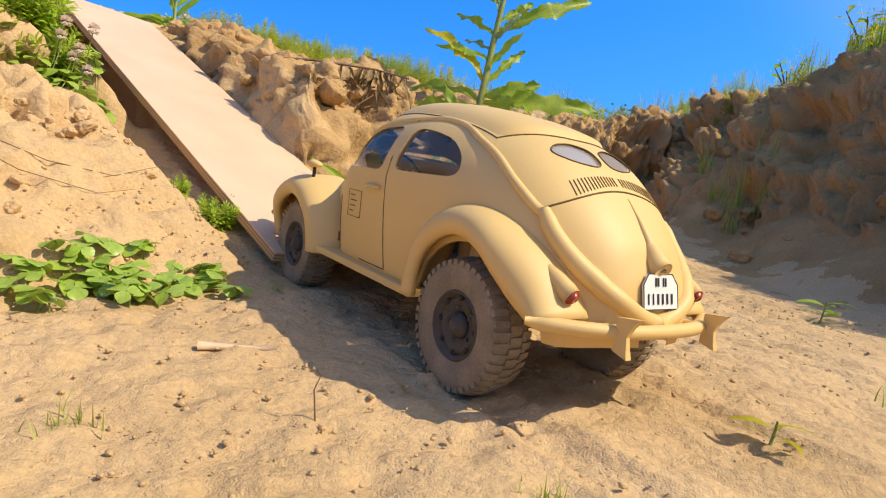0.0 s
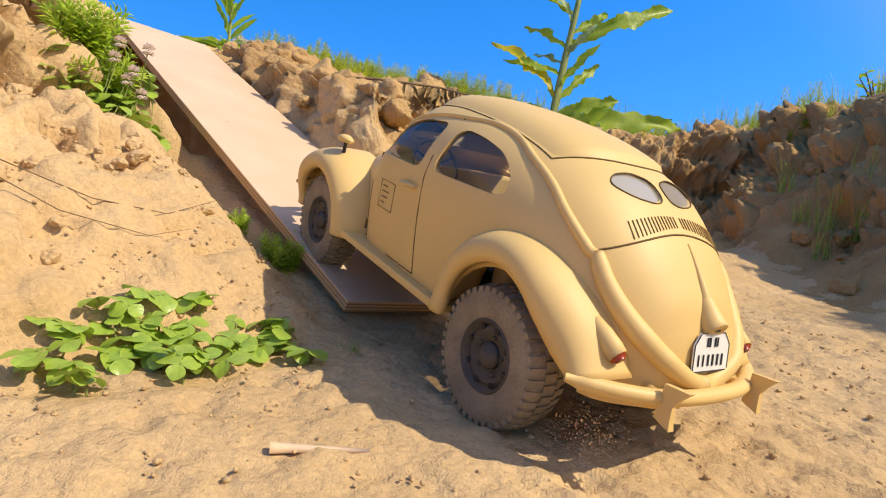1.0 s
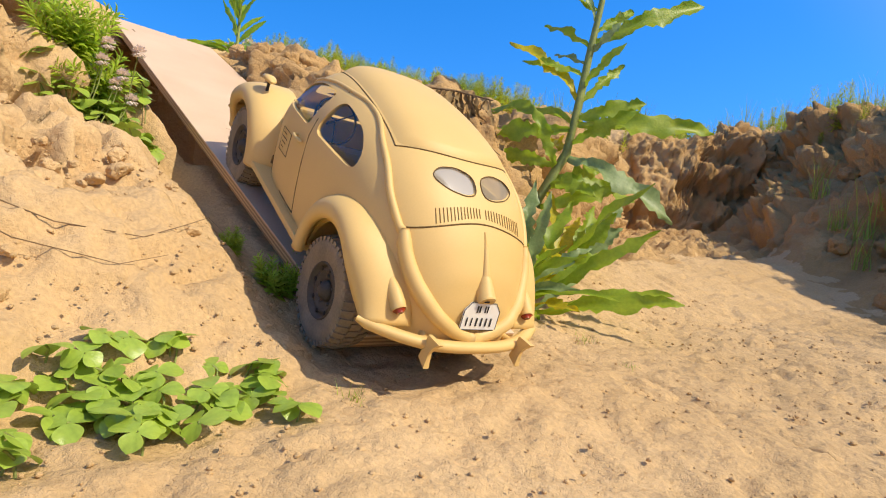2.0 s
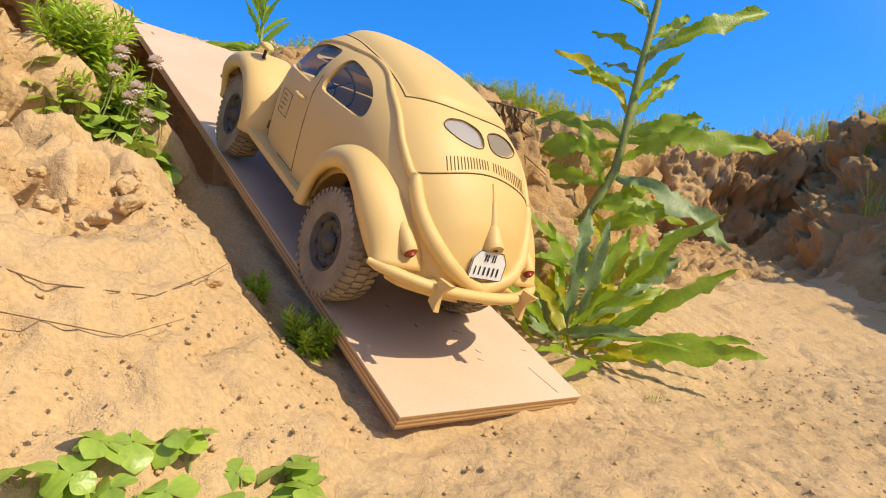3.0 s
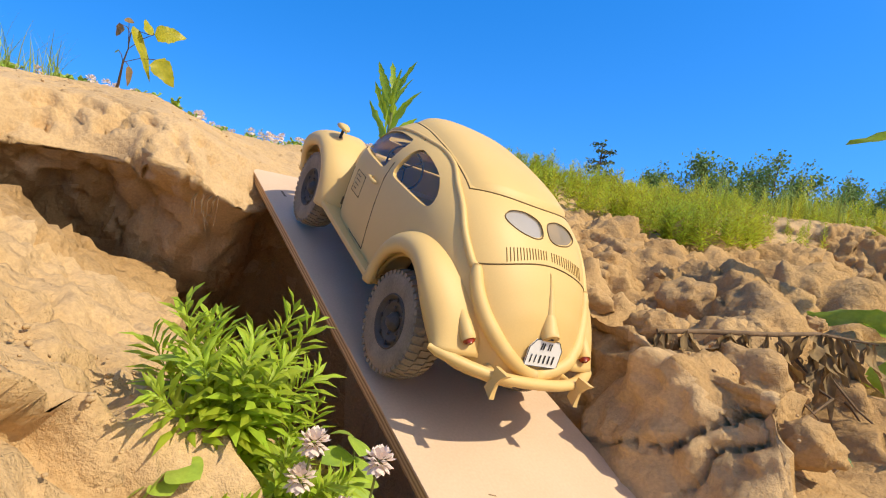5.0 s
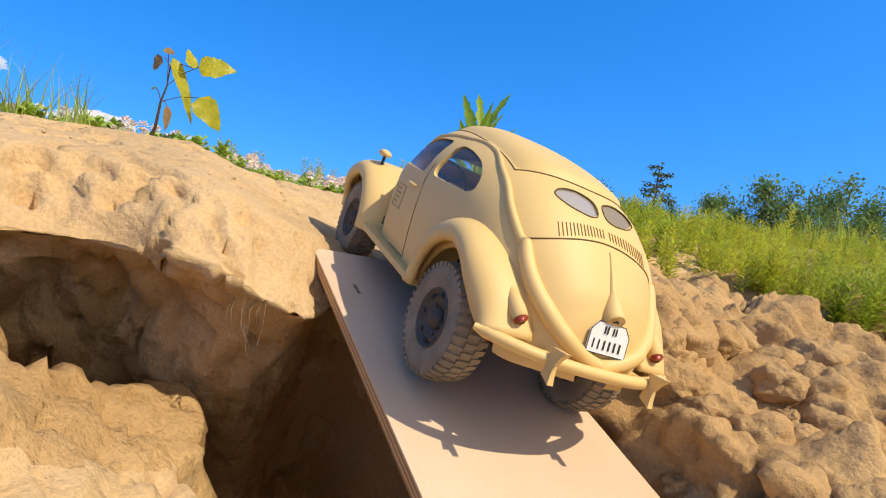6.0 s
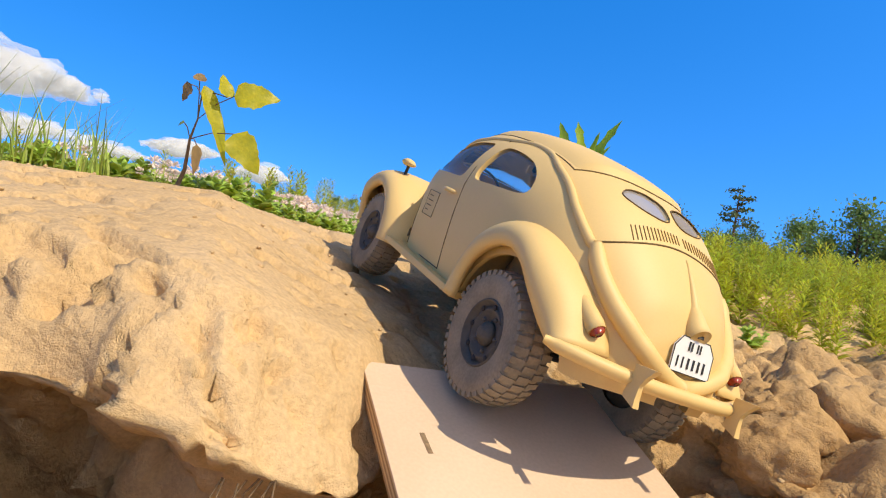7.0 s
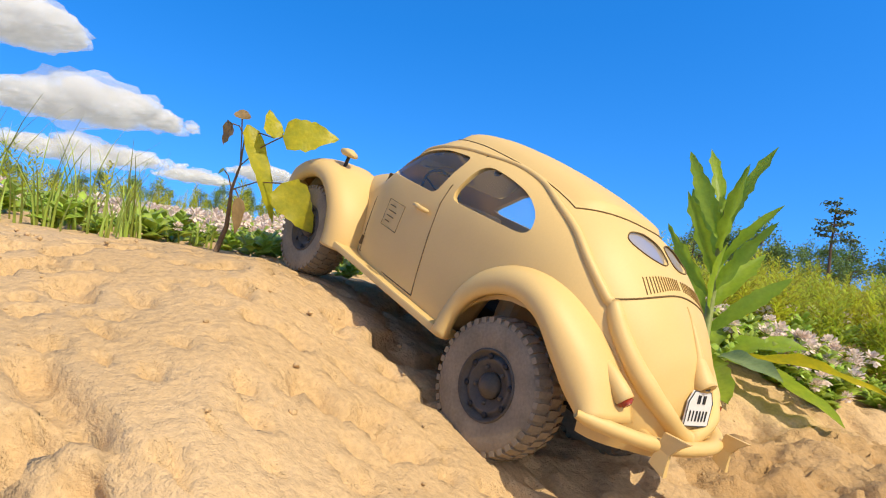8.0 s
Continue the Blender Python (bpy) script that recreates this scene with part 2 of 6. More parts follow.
def box(x0, x1, y0, y1, z0, z1, bevel=0.0, mat=None, name="box"):
    bm = bmesh.new()
    bmesh.ops.create_cube(bm, size=1)
    for v in bm.verts:
        v.co = Vector(((x0 + x1) / 2 + v.co.x * (x1 - x0), (y0 + y1) / 2 + v.co.y * (y1 - y0), (z0 + z1) / 2 + v.co.z * (z1 - z0)))
    if bevel:
        bmesh.ops.bevel(bm, geom=bm.edges[:], offset=bevel, segments=2, affect="EDGES", profile=0.6)
    me = bpy.data.meshes.new(name)
    bm.to_mesh(me)
    bm.free()
    if mat:
        me.materials.append(mat)
    return me


def smoothstep(x, a, b):
    t = np.clip((x - a) / (b - a), 0, 1)
    return t * t * (3 - 2 * t)


def hash01(i, j, k):
    h = (i * 374761393 + j * 668265263 + k * 2147483647 + 1013904223) & 0xFFFFFFFF
    h = ((h ^ (h >> 13)) * 1274126177) & 0xFFFFFFFF
    return ((h ^ (h >> 16)) & 0xFFFF) / 65535.0


def value_noise(x, y, z):
    """Value noise in -1..1 on arrays."""
    xi, yi, zi = (np.floor(v).astype(np.int64) for v in (x, y, z))
    fx, fy, fz = x - xi, y - yi, z - zi
    fx, fy, fz = (f * f * f * (f * (f * 6 - 15) + 10) for f in (fx, fy, fz))
    out = 0
    for dx in (0, 1):
        for dy in (0, 1):
            for dz in (0, 1):
                wgt = (fx if dx else 1 - fx) * (fy if dy else 1 - fy) * (fz if dz else 1 - fz)
                out = out + wgt * hash01(xi + dx, yi + dy, zi + dz)
    return out * 2 - 1


def clods(x, y, z):
    """Rounded lumps with creases between them, 0..1: one minus the distance to the nearest of scattered seeds."""
    xi, yi, zi = (np.floor(v).astype(np.int64) for v in (x, y, z))
    best = np.full(x.shape, 9.0)
    for dx in (-1, 0, 1):
        for dy in (-1, 0, 1):
            for dz in (-1, 0, 1):
                cx, cy, cz = xi + dx, yi + dy, zi + dz
                px, py, pz = cx + hash01(cx, cy, cz), cy + hash01(cy + 91, cz, cx), cz + hash01(cz + 17, cx, cy)
                best = np.minimum(best, (px - x) ** 2 + (py - y) ** 2 + (pz - z) ** 2)
    return 1 - np.sqrt(best)


# ---- the board's frame: a runs uphill along it, l to its right ----
FOOT = Vector((0.1745, 0.7395, 0.407))
B_YAW, B_PITCH, B_ROLL, B_WIDE, B_LONG, B_THICK = 50.65, 21.66, 5.0, 0.188, 1.003, 0.011
CA, SA = math.cos(radians(B_YAW)), math.sin(radians(B_YAW))


def to_al(x, y):
    dx, dy = x - FOOT.x, y - FOOT.y
    return -SA * dx + CA * dy, CA * dx + SA * dy


def from_al(a, l):
    return FOOT.x - SA * a + CA * l, FOOT.y + CA * a + SA * l


def relu(v):
    return np.maximum(v, 0.0)


def cliff_edge(l):
    """Where the cliff's lip lies, uphill, beside the board."""
    return 0.838 + 0.042 * smoothstep(-l, 0.06, 0.24) + 0.055 * smoothstep(l, -0.03, 0.05) + 0.012 * np.sin(l * 23)


def height(x, y):
    """The pit's floor, the mound beside the board, the cliff with its plateau, the bank beside the board and the far bank."""
    a, l = to_al(x, y)
    floor = 0.372 + 0.007 * value_noise(x * 4, y * 4, x * 0) + 0.05 * smoothstep(a, -0.02, 0.25) * smoothstep(l, 0.2, 0.5)
    plateau = 0.85 + 0.2 * np.clip(a - 1.05, -0.4, 0.14) - 0.42 * np.clip(l + 0.1, 0, 0.22) * (1 - 0.6 * smoothstep(a, 1.15, 1.36)) + 0.03 * smoothstep(a, 3, 30)
    plateau = plateau + 0.012 * value_noise(x * 3 + 7, y * 3, x * 0)
    # mound at the board's outer side, with the hollow behind it
    climb = 0.28 * np.tanh(relu(a + 0.03) / 0.28)
    rise = 0.385 + smoothstep(-l, -0.07, 0.11) * 0.66 * climb + 0.25 * np.clip(-l - 0.12, 0, 0.6) * smoothstep(a, -0.12, 0.12)
    crest = 0.600 + 0.66 * np.clip(-l - 0.09, 0, 0.25) + 0.05 * (a - 0.6) + 0.02 * value_noise(x * 9 + 2, y * 9, x * 0)
    brow = 0.395 - 0.75 * np.clip(-l - 0.12, 0, 0.20) + 0.03 * value_noise(x * 12, y * 12, x * 0 + 4)
    rise = rise + (np.maximum(crest, rise) - rise) * smoothstep(a, brow, brow + 0.055)
    hollow = 0.38 + 0.5 * smoothstep(-l, 0.28, 0.45)
    rise = rise + (np.minimum(hollow, rise) - rise) * smoothstep(a + 0.015 * value_noise(x * 14, y * 14, x * 0), 0.735, 0.785)
    under = 0.382 + 0.34 * np.clip(a, 0, 0.40) - 0.15 * smoothstep(a, 0.42, 0.6)
    flank = 0.055 * smoothstep(a, 0.40, 0.52)
    low = under + (rise - under) * smoothstep(-l - flank, -0.01, 0.055)
    edge = cliff_edge(l)
    shoulder = plateau - 0.088 * (1 - smoothstep(a, edge - 0.02, edge + 0.10)) * smoothstep(-l, -0.12, 0.02)
    left = low + (shoulder - low) * smoothstep(a, edge - 0.03, edge + 0.025)
    # bank on the board's inner side
    front = 0.30 + 0.5 * relu(l - 0.5) - 0.06 * smoothstep(0.4 - l, 0, 0.2) + 0.03 * value_noise(x * 9, y * 9, x * 0)
    top = 0.645 + 0.2 * (a - 0.35) + 0.025 * value_noise(x * 8 + 3, y * 8, x * 0)
    top = top + (plateau - top) * smoothstep(a, 0.85, 1.05)
    right = floor + (top - floor) * smoothstep(a, front - 0.03, front + 0.10)
    z = left + (right - left) * smoothstep(l, 0.16, 0.235)
    z = np.where(a < -0.1, floor + (z - floor) * smoothstep(a, -0.35, -0.05), z)
    # far bank that closes the pit
    wob = 0.16 * value_noise(x * 0 + 1.3, y * 2.3, x * 0) + 0.05 * value_noise(x * 6, y * 5.5, x * 0)
    side = smoothstep(x + wob, 1.06, 1.40) * smoothstep(y, -1.2, 0.2)
    end = smoothstep(y + wob - 0.2 * relu(x - 0.8), 2.9, 3.2)
    talus = 0.10 * smoothstep(x + wob, 0.92, 1.14)
    bank = 0.86 + 0.03 * value_noise(x * 2, y * 2, x * 0)
    shut = np.maximum(side, end)
    z = np.maximum(z, floor + talus * (l > 0.8) + (bank - floor) * shut)
    # the pit's other sides, behind the camera
    back = smoothstep(-y, 1.6, 2.6)
    z = z + (0.9 - z) * back
    west = smoothstep(-l, 0.9, 1.6) * smoothstep(a, -1.5, 0.2)
    return z + (np.maximum(z, 0.86) - z) * west


def ground_axis(lo, hi, step, fine_lo, fine_hi, fine, reach):
    xs = list(np.arange(lo, fine_lo, step)) + list(np.arange(fine_lo, fine_hi, fine)) + list(np.arange(fine_hi, hi, step))
    out, d, v = [], step, xs[-1]
    while v < reach:
        d *= 1.22
        v += d
        out.append(v)
    front, d, v = [], step, xs[0]
    while v > -reach:
        d *= 1.22
        v -= d
        front.append(v)
    return np.array(front[::-1] + xs + out)


def build_ground():
    ga = ground_axis(-0.75, 1.9, 0.009, -0.35, 1.25, 0.0045, 900)
    gl = ground_axis(-0.75, 2.6, 0.0075, -0.42, 0.75, 0.0048, 900)
    ga = np.unique(np.concatenate([ga, np.arange(0.825, 0.892, 0.0013)]))
    gl = np.unique(np.concatenate([gl, np.arange(0.19, 0.245, 0.0018)]))
    A, L = np.meshgrid(ga, gl, indexing="ij")
    A = A + (cliff_edge(L) - 0.86) * smoothstep(A, 0.6, 0.82) * (1 - smoothstep(A, 0.95, 1.15))
    X, Y = from_al(A, L)
    Z = height(X, Y)
    # the face under the lip lies back, so that the lip hangs over
    edge = cliff_edge(L)
    f = smoothstep(A, edge - 0.03, edge + 0.025)
    reach = 0.28 * smoothstep(-L, -0.16, -0.08) * smoothstep(L, -0.62, -0.36)
    shift = reach * np.where(f <= 0, smoothstep(A, edge - 0.22, edge - 0.03), (1 - f) ** 0.55)
    X, Y = X - SA * shift, Y + CA * shift
    # normals, then relief along them
    P = np.stack([X, Y, Z], -1)
    du, dv = np.gradient(P, axis=0), np.gradient(P, axis=1)
    N = np.cross(du, dv)
    N /= np.linalg.norm(N, axis=-1, keepdims=True) + 1e-12
    N *= np.sign(N[0, 0, 2])
    steep = 1 - np.clip(np.abs(N[..., 2]), 0, 1)
    near = smoothstep(-np.hypot(A - 0.4, L - 0.5), -4.0, -2.2)
    bankside = smoothstep(L, 0.2, 0.28) * smoothstep(A, 0.22, 0.32) * (1 - smoothstep(A, 1.0, 1.3))
    mound = smoothstep(-L, 0.02, 0.12) * smoothstep(A, -0.02, 0.15) * (1 - smoothstep(A, 0.74, 0.82))
    level = smoothstep(A, 0.86, 0.95) * (1 - smoothstep(L, 0.05, 0.2)) * smoothstep(-A, -1.6, -1.1)
    ledge0 = smoothstep(-L, 0.10, 0.16) * smoothstep(A, 0.12, 0.20) * (1 - smoothstep(A, 0.34, 0.42))
    rough = np.clip(0.24 + 0.10 * level + 0.6 * ledge0 + 1.5 * smoothstep(steep, 0.08, 0.5) + 0.9 * bankside + 0.42 * mound, 0, 1.8 + 1.4 * smoothstep(X, 0.95, 1.1)) * near
    rough *= 1 - 0.85 * smoothstep(L, -0.10, -0.03) * (1 - smoothstep(L, 0.186, 0.208)) * (1 - smoothstep(A, 0.9, 0.96)) * smoothstep(A, -0.02, 0.1)
    x, y, z = X, Y, Z
    wx = x + 0.02 * value_noise(x * 22, y * 22, z * 22)
    wz = z + 0.02 * value_noise(x * 22 + 5, y * 22, z * 22)
    relief = (0.016 - 0.008 * np.clip(bankside, 0, 1)) * (clods(wx * 14, y * 14, wz * 14) - 0.45) + (0.009 + 0.005 * np.clip(bankside, 0, 1)) * (clods(wx * 34 + 3, y * 34, wz * 34) - 0.45)
    relief += 0.010 * value_noise(x * 18, y * 18, z * 18) + 0.0040 * value_noise(x * 55, y * 55, z * 55)
    fine = 0.0024 * value_noise(x * 62, y * 62, z * 62) + 0.0018 * value_noise(x * 120 + 9, y * 120, z * 120) + 0.0048 * (clods(x * 85, y * 85, z * 85) - 0.4) + 0.0040 * (clods(x * 47 + 4, y * 47, z * 47) - 0.45)
    fine *= 1 - 0.45 * level
    lip = smoothstep(A, 0.80, 0.86) * (1 - smoothstep(L, 0.05, 0.15)) * (1 - smoothstep(A, 1.25, 1.6))
    fine *= 1 - 0.75 * lip
    fine -= 0.0095 * smoothstep(value_noise(x * 46 + 31, y * 46, z * 46), 0.40, 0.58) * (0.35 + lip + 0.35 * mound)
    fine -= 0.0060 * smoothstep(value_noise(x * 88 + 3, y * 88, z * 88 + 8), 0.40, 0.58) * (0.2 + lip + 0.5 * mound)
    # crumbled steps on the banks, holes under the mound's brow
    steps = 3.2 * value_noise(x * 13 + 5, y * 13, z * 13) + 1.2 * value_noise(x * 31, y * 31, z * 31 + 7)
    stepped = np.floor(steps) + smoothstep(steps - np.floor(steps), 0.32, 0.68)
    crumbly = np.clip(bankside + smoothstep(X, 0.95, 1.1) + 0.35 * smoothstep(steep, 0.25, 0.6), 0, 1.3)
    relief += 0.0085 * stepped * crumbly
    ledge = smoothstep(-L, 0.10, 0.16) * smoothstep(A, 0.12, 0.20) * (1 - smoothstep(A, 0.34, 0.42))
    relief -= 0.045 * ledge * smoothstep(value_noise(wx * 22 + 11, y * 22, wz * 22), 0.05, 0.32)
    relief += 0.014 * ledge * np.abs(value_noise(wx * 40, y * 40, wz * 40 + 3))
    crack = np.abs(value_noise(wx * 11 + 3, y * 11, wz * 11))
    relief -= 0.012 * (1 - smoothstep(crack, 0.0, 0.05))
    relief *= 1 - 0.7 * smoothstep(A, 0.87, 0.93) * (1 - smoothstep(L, 0.05, 0.15)) * (1 - smoothstep(A, 1.25, 1.6))
    # crumbly far bank
    far = smoothstep(X, 0.9, 1.05) * smoothstep(steep, 0.1, 0.4)
    relief += far * (0.009 * (clods(wx * 48, y * 48, wz * 48) - 0.45) + 0.006 * value_noise(x * 75, y * 75, z * 75))
    # tyre tracks that lead to the board
    hx, hy = -math.sin(radians(41)), math.cos(radians(41))
    along, across = (X - 0.42) * hx + (Y - 0.585) * hy, (X - 0.42) * hy - (Y - 0.585) * hx
    across = across + 0.10 * relu(-along) ** 2
    for side in (-0.064, 0.064, 0.15, 0.29):
        d = across - side - 0.02 * (abs(side) > 0.1) * along
        band = (1 - smoothstep(np.abs(d), 0.010, 0.016)) * (1 - smoothstep(along, 0.02, 0.08)) * smoothstep(along, -1.3, -1.0) * (0.6 if abs(side) > 0.1 else 1.0)
        fine = fine - band * (0.0035 + 0.0022 * np.sin(along * 350 + np.abs(d) * 260)) + 0.003 * np.exp(-((np.abs(d) - 0.018) / 0.005) ** 2) * (band.max() > 0) * (1 - smoothstep(along, 0.02, 0.08)) * smoothstep(along, -1.3, -1.0)
    P = P + N * (relief * rough + fine * near * np.clip(0.5 + rough, 0, 1.2))[..., None]
    nu, nv = A.shape
    me = bpy.data.meshes.new("ground")
    idx = np.arange(nu * nv).reshape(nu, nv)
    quads = np.stack([idx[:-1, :-1], idx[1:, :-1], idx[1:, 1:], idx[:-1, 1:]], -1).reshape(-1, 4)[:, ::-1]
    me.vertices.add(nu * nv)
    me.vertices.foreach_set("co", P.reshape(-1, 3).ravel())
    me.loops.add(quads.size)
    me.loops.foreach_set("vertex_index", quads.ravel())
    me.polygons.add(len(quads))
    me.polygons.foreach_set("loop_start", np.arange(0, quads.size, 4))
    me.polygons.foreach_set("use_smooth", np.ones(len(quads), bool))
    for soil in (SAND, CLAY_AND_LIP_SHADE, LOAM_AND_SHADE):
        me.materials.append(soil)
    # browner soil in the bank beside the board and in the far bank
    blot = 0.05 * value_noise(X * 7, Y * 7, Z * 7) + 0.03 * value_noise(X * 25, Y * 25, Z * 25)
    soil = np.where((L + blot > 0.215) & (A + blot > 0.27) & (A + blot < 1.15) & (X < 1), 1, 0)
    # the loam's dark tone also stands in for shade on the bank and its foot
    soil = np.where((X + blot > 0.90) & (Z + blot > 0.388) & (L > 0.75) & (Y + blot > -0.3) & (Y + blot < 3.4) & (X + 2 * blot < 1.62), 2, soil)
    # the same brown on the face under the lip paints its shade
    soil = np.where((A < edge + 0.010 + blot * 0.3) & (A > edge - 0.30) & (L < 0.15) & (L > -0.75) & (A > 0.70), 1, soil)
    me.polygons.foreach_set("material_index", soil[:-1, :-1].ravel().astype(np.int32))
    me.update(calc_edges=True)
    me.validate()
    return tagged(new("ground", me), "dry pale yellow sand pit with crumbling clay banks", "ground", kind="structure")


ground = build_ground()


def ground_z(x, y):
    return float(height(np.array([x], float), np.array([y], float))[0])


INKED = material("scratched_wood", (0.30, 0.19, 0.10), 0.8, 0, 0.4, 300, 0.1, 500)
MARKS = ((0.931, 0.0255, 0.008, 0.0016, 4), (0.869, 0.115, 0.0015, 0.0006, 40), (0.118, 0.134, 0.003, 0.0005, -20), (0.094, 0.073, 0.002, 0.0008, 10), (0.086, 0.112, 0.005, 0.0004, 55), (0.06, 0.116, 0.003, 0.0005, 30), (0.06, 0.172, 0.003, 0.0005, 70), (0.022, 0.160, 0.016, 0.0004, 12),
         (0.15, 0.16, 0.010, 0.0004, -50), (0.24, 0.155, 0.002, 0.0007, 0), (0.62, 0.12, 0.0025, 0.0006, 30), (0.45, 0.05, 0.003, 0.0004, 70), (0.12, 0.06, 0.002, 0.0006, 15), (0.36, 0.15, 0.002, 0.0005, -35), (0.05, 0.11, 0.003, 0.0004, 60))


def build_board():
    plank = thing("plywood_board", "bare birch plywood board laid as a ramp on the sand slope", "board")
    u = Vector((-SA * math.cos(radians(B_PITCH)), CA * math.cos(radians(B_PITCH)), math.sin(radians(B_PITCH))))
    r0 = Vector((CA, SA, 0))
    n0 = r0.cross(u)
    r = math.cos(radians(B_ROLL)) * r0 - math.sin(radians(B_ROLL)) * n0
    n = r.cross(u)
    m = Matrix((r, u, n)).transposed().to_4x4()
    m.translation = FOOT
    plank.matrix_basis = m
    part("veneer", box(0, B_WIDE, 0, B_LONG, -0.0012, 0, 0.0005, PLY), plank, "pale birch face veneer")
    part("core", box(0.0004, B_WIDE - 0.0004, 0.0004, B_LONG - 0.0004, -B_THICK, -0.0012, 0.0004, PLYEDGE), plank, "layered brown plywood edge")
    # dark flecks and scratches in the veneer
    for a, l, long, wide, turn in MARKS:
        bm_box = box(-wide, wide, -long, long, 0.0, 0.00012, 0, INKED)
        part("wood_fleck", bm_box, plank, "small dark scratch", m=Matrix.Translation((l, a, 0.00006)) @ Matrix.Rotation(radians(turn), 4, "Z"))
    return plank


board = build_board()


# ---- the car: y forward from the rear axle, x right, z up from the tyres' foot ----
K, LIFT = 0.111, 0.0115
ST_Y = [-0.77, -0.75, -0.68, -0.57, -0.39, -0.16, 0.15, 0.50, 0.85, 1.15, 1.36, 1.50, 1.62, 1.75, 1.90, 2.15, 2.42, 2.65, 2.85, 2.95]
ST_TOP = [0.50, 0.63, 0.83, 0.99, 1.172, 1.345, 1.458, 1.528, 1.563, 1.565, 1.528, 1.43, 1.29, 1.13, 1.09, 1.035, 0.94, 0.80, 0.60, 0.45]
ST_WIDE = [0.12, 0.23, 0.355, 0.455, 0.555, 0.635, 0.685, 0.705, 0.705, 0.70, 0.69, 0.68, 0.655, 0.60, 0.53, 0.46, 0.385, 0.31, 0.21, 0.10]
ST_BELT = [0.43, 0.47, 0.51, 0.57, 0.68, 0.81, 0.90, 0.94, 0.94, 0.94, 0.93, 0.92, 0.90, 0.87, 0.81, 0.73, 0.65, 0.56, 0.46, 0.41]
SILL, POWX, POWZ = 0.34, 0.72, 0.92


def to_car(x, y, z):
    return (x * K, y * K, z * K + LIFT)


def section(y, off=0.0, n_low=7, n_up=18):
    """Half a cross-section, from the sill up to the roof's centre, drawn in by off."""
    zt, w, zb = (float(curve_at(ST_Y, k, y)) - off for k in (ST_TOP, ST_WIDE, ST_BELT))
    zs = SILL + 0.06 * float(smoothstep(-y, 0.5, 0.8)) - (off * 0.0)
    zb = max(zb, zs + 0.03)
    zt = max(zt, zb + 0.02)
    w = max(w, 0.02)
    pts = []
    for i in range(n_low):
        t = i / n_low
        pts.append((w * (1 - 0.07 * (1 - t) ** 2), zs + (zb - zs) * t))
    for i in range(n_up + 1):
        p = math.pi / 2 * i / n_up
        pts.append((w * max(math.cos(p), 0) ** POWX, zb + (zt - zb) * math.sin(p) ** POWZ))
    return pts


def side_x(y, z, off=0.0):
    """Half width of the body at a place along it and a height."""
    zt, w, zb = (float(curve_at(ST_Y, k, y)) for k in (ST_TOP, ST_WIDE, ST_BELT))
    zs = SILL + 0.06 * float(smoothstep(-y, 0.5, 0.8))
    if z <= zb:
        t = min(max((z - zs) / (zb - zs), 0), 1)
        return w * (1 - 0.07 * (1 - t) ** 2) - off
    s = min(max((z - zb) / (zt - zb), 0), 1) ** (1 / POWZ)
    return w * max(math.cos(math.asin(s)), 0) ** POWX - off


def top_z(x, y):
    """Height of the body's skin over a place in its plan."""
    zt, w, zb = (float(curve_at(ST_Y, k, y)) for k in (ST_TOP, ST_WIDE, ST_BELT))
    c = min(abs(x) / w, 1) ** (1 / POWX)
    return zb + (zt - zb) * math.sin(math.acos(c)) ** POWZ


def rear_y(x, z):
    """Where the tail's skin lies at a height, off the middle line by x."""
    lo, hi = -0.77, 0.6
    for _ in range(30):
        mid = (lo + hi) / 2
        if top_z(x, mid) > z and abs(x) < float(curve_at(ST_Y, ST_WIDE, mid)):
            hi = mid
        else:
            lo = mid
    return hi


def shell(y0, y1, n, off):
    ys = y0 + (y1 - y0) * (0.5 - 0.5 * np.cos(np.pi * np.linspace(0, 1, n)))
    rings = []
    for y in ys:
        half = section(y, off)
        rings.append([to_car(-x, y, z) for x, z in half] + [to_car(x, y, z) for x, z in half[-2::-1]])
    return rings


def build_shell_mesh():
    outer, inner = shell(-0.77, 2.95, 96, 0.0), shell(-0.735, 2.91, 96, 0.028)
    m = len(outer[0])
    verts = [v for r in outer for v in r] + [v for r in inner for v in r]
    n = len(outer)
    faces = []
    for i in range(n - 1):
        for j in range(m - 1):
            a, b, c, d = i * m + j, i * m + j + 1, (i + 1) * m + j + 1, (i + 1) * m + j
            faces.append((a, b, c, d))
            o = n * m
            faces.append((o + d, o + c, o + b, o + a))
    o = n * m
    for i in range(n - 1):
        for j in (0, m - 1):
            q = (i * m + j, (i + 1) * m + j, o + (i + 1) * m + j, o + i * m + j)
            faces.append(q if j == 0 else q[::-1])
    for i in (0, n - 1):
        for j in range(m - 1):
            q = (i * m + j, o + i * m + j, o + i * m + j + 1, i * m + j + 1)
            faces.append(q if i == 0 else q[::-1])
    return mesh_of("body", verts, faces, PAINT)


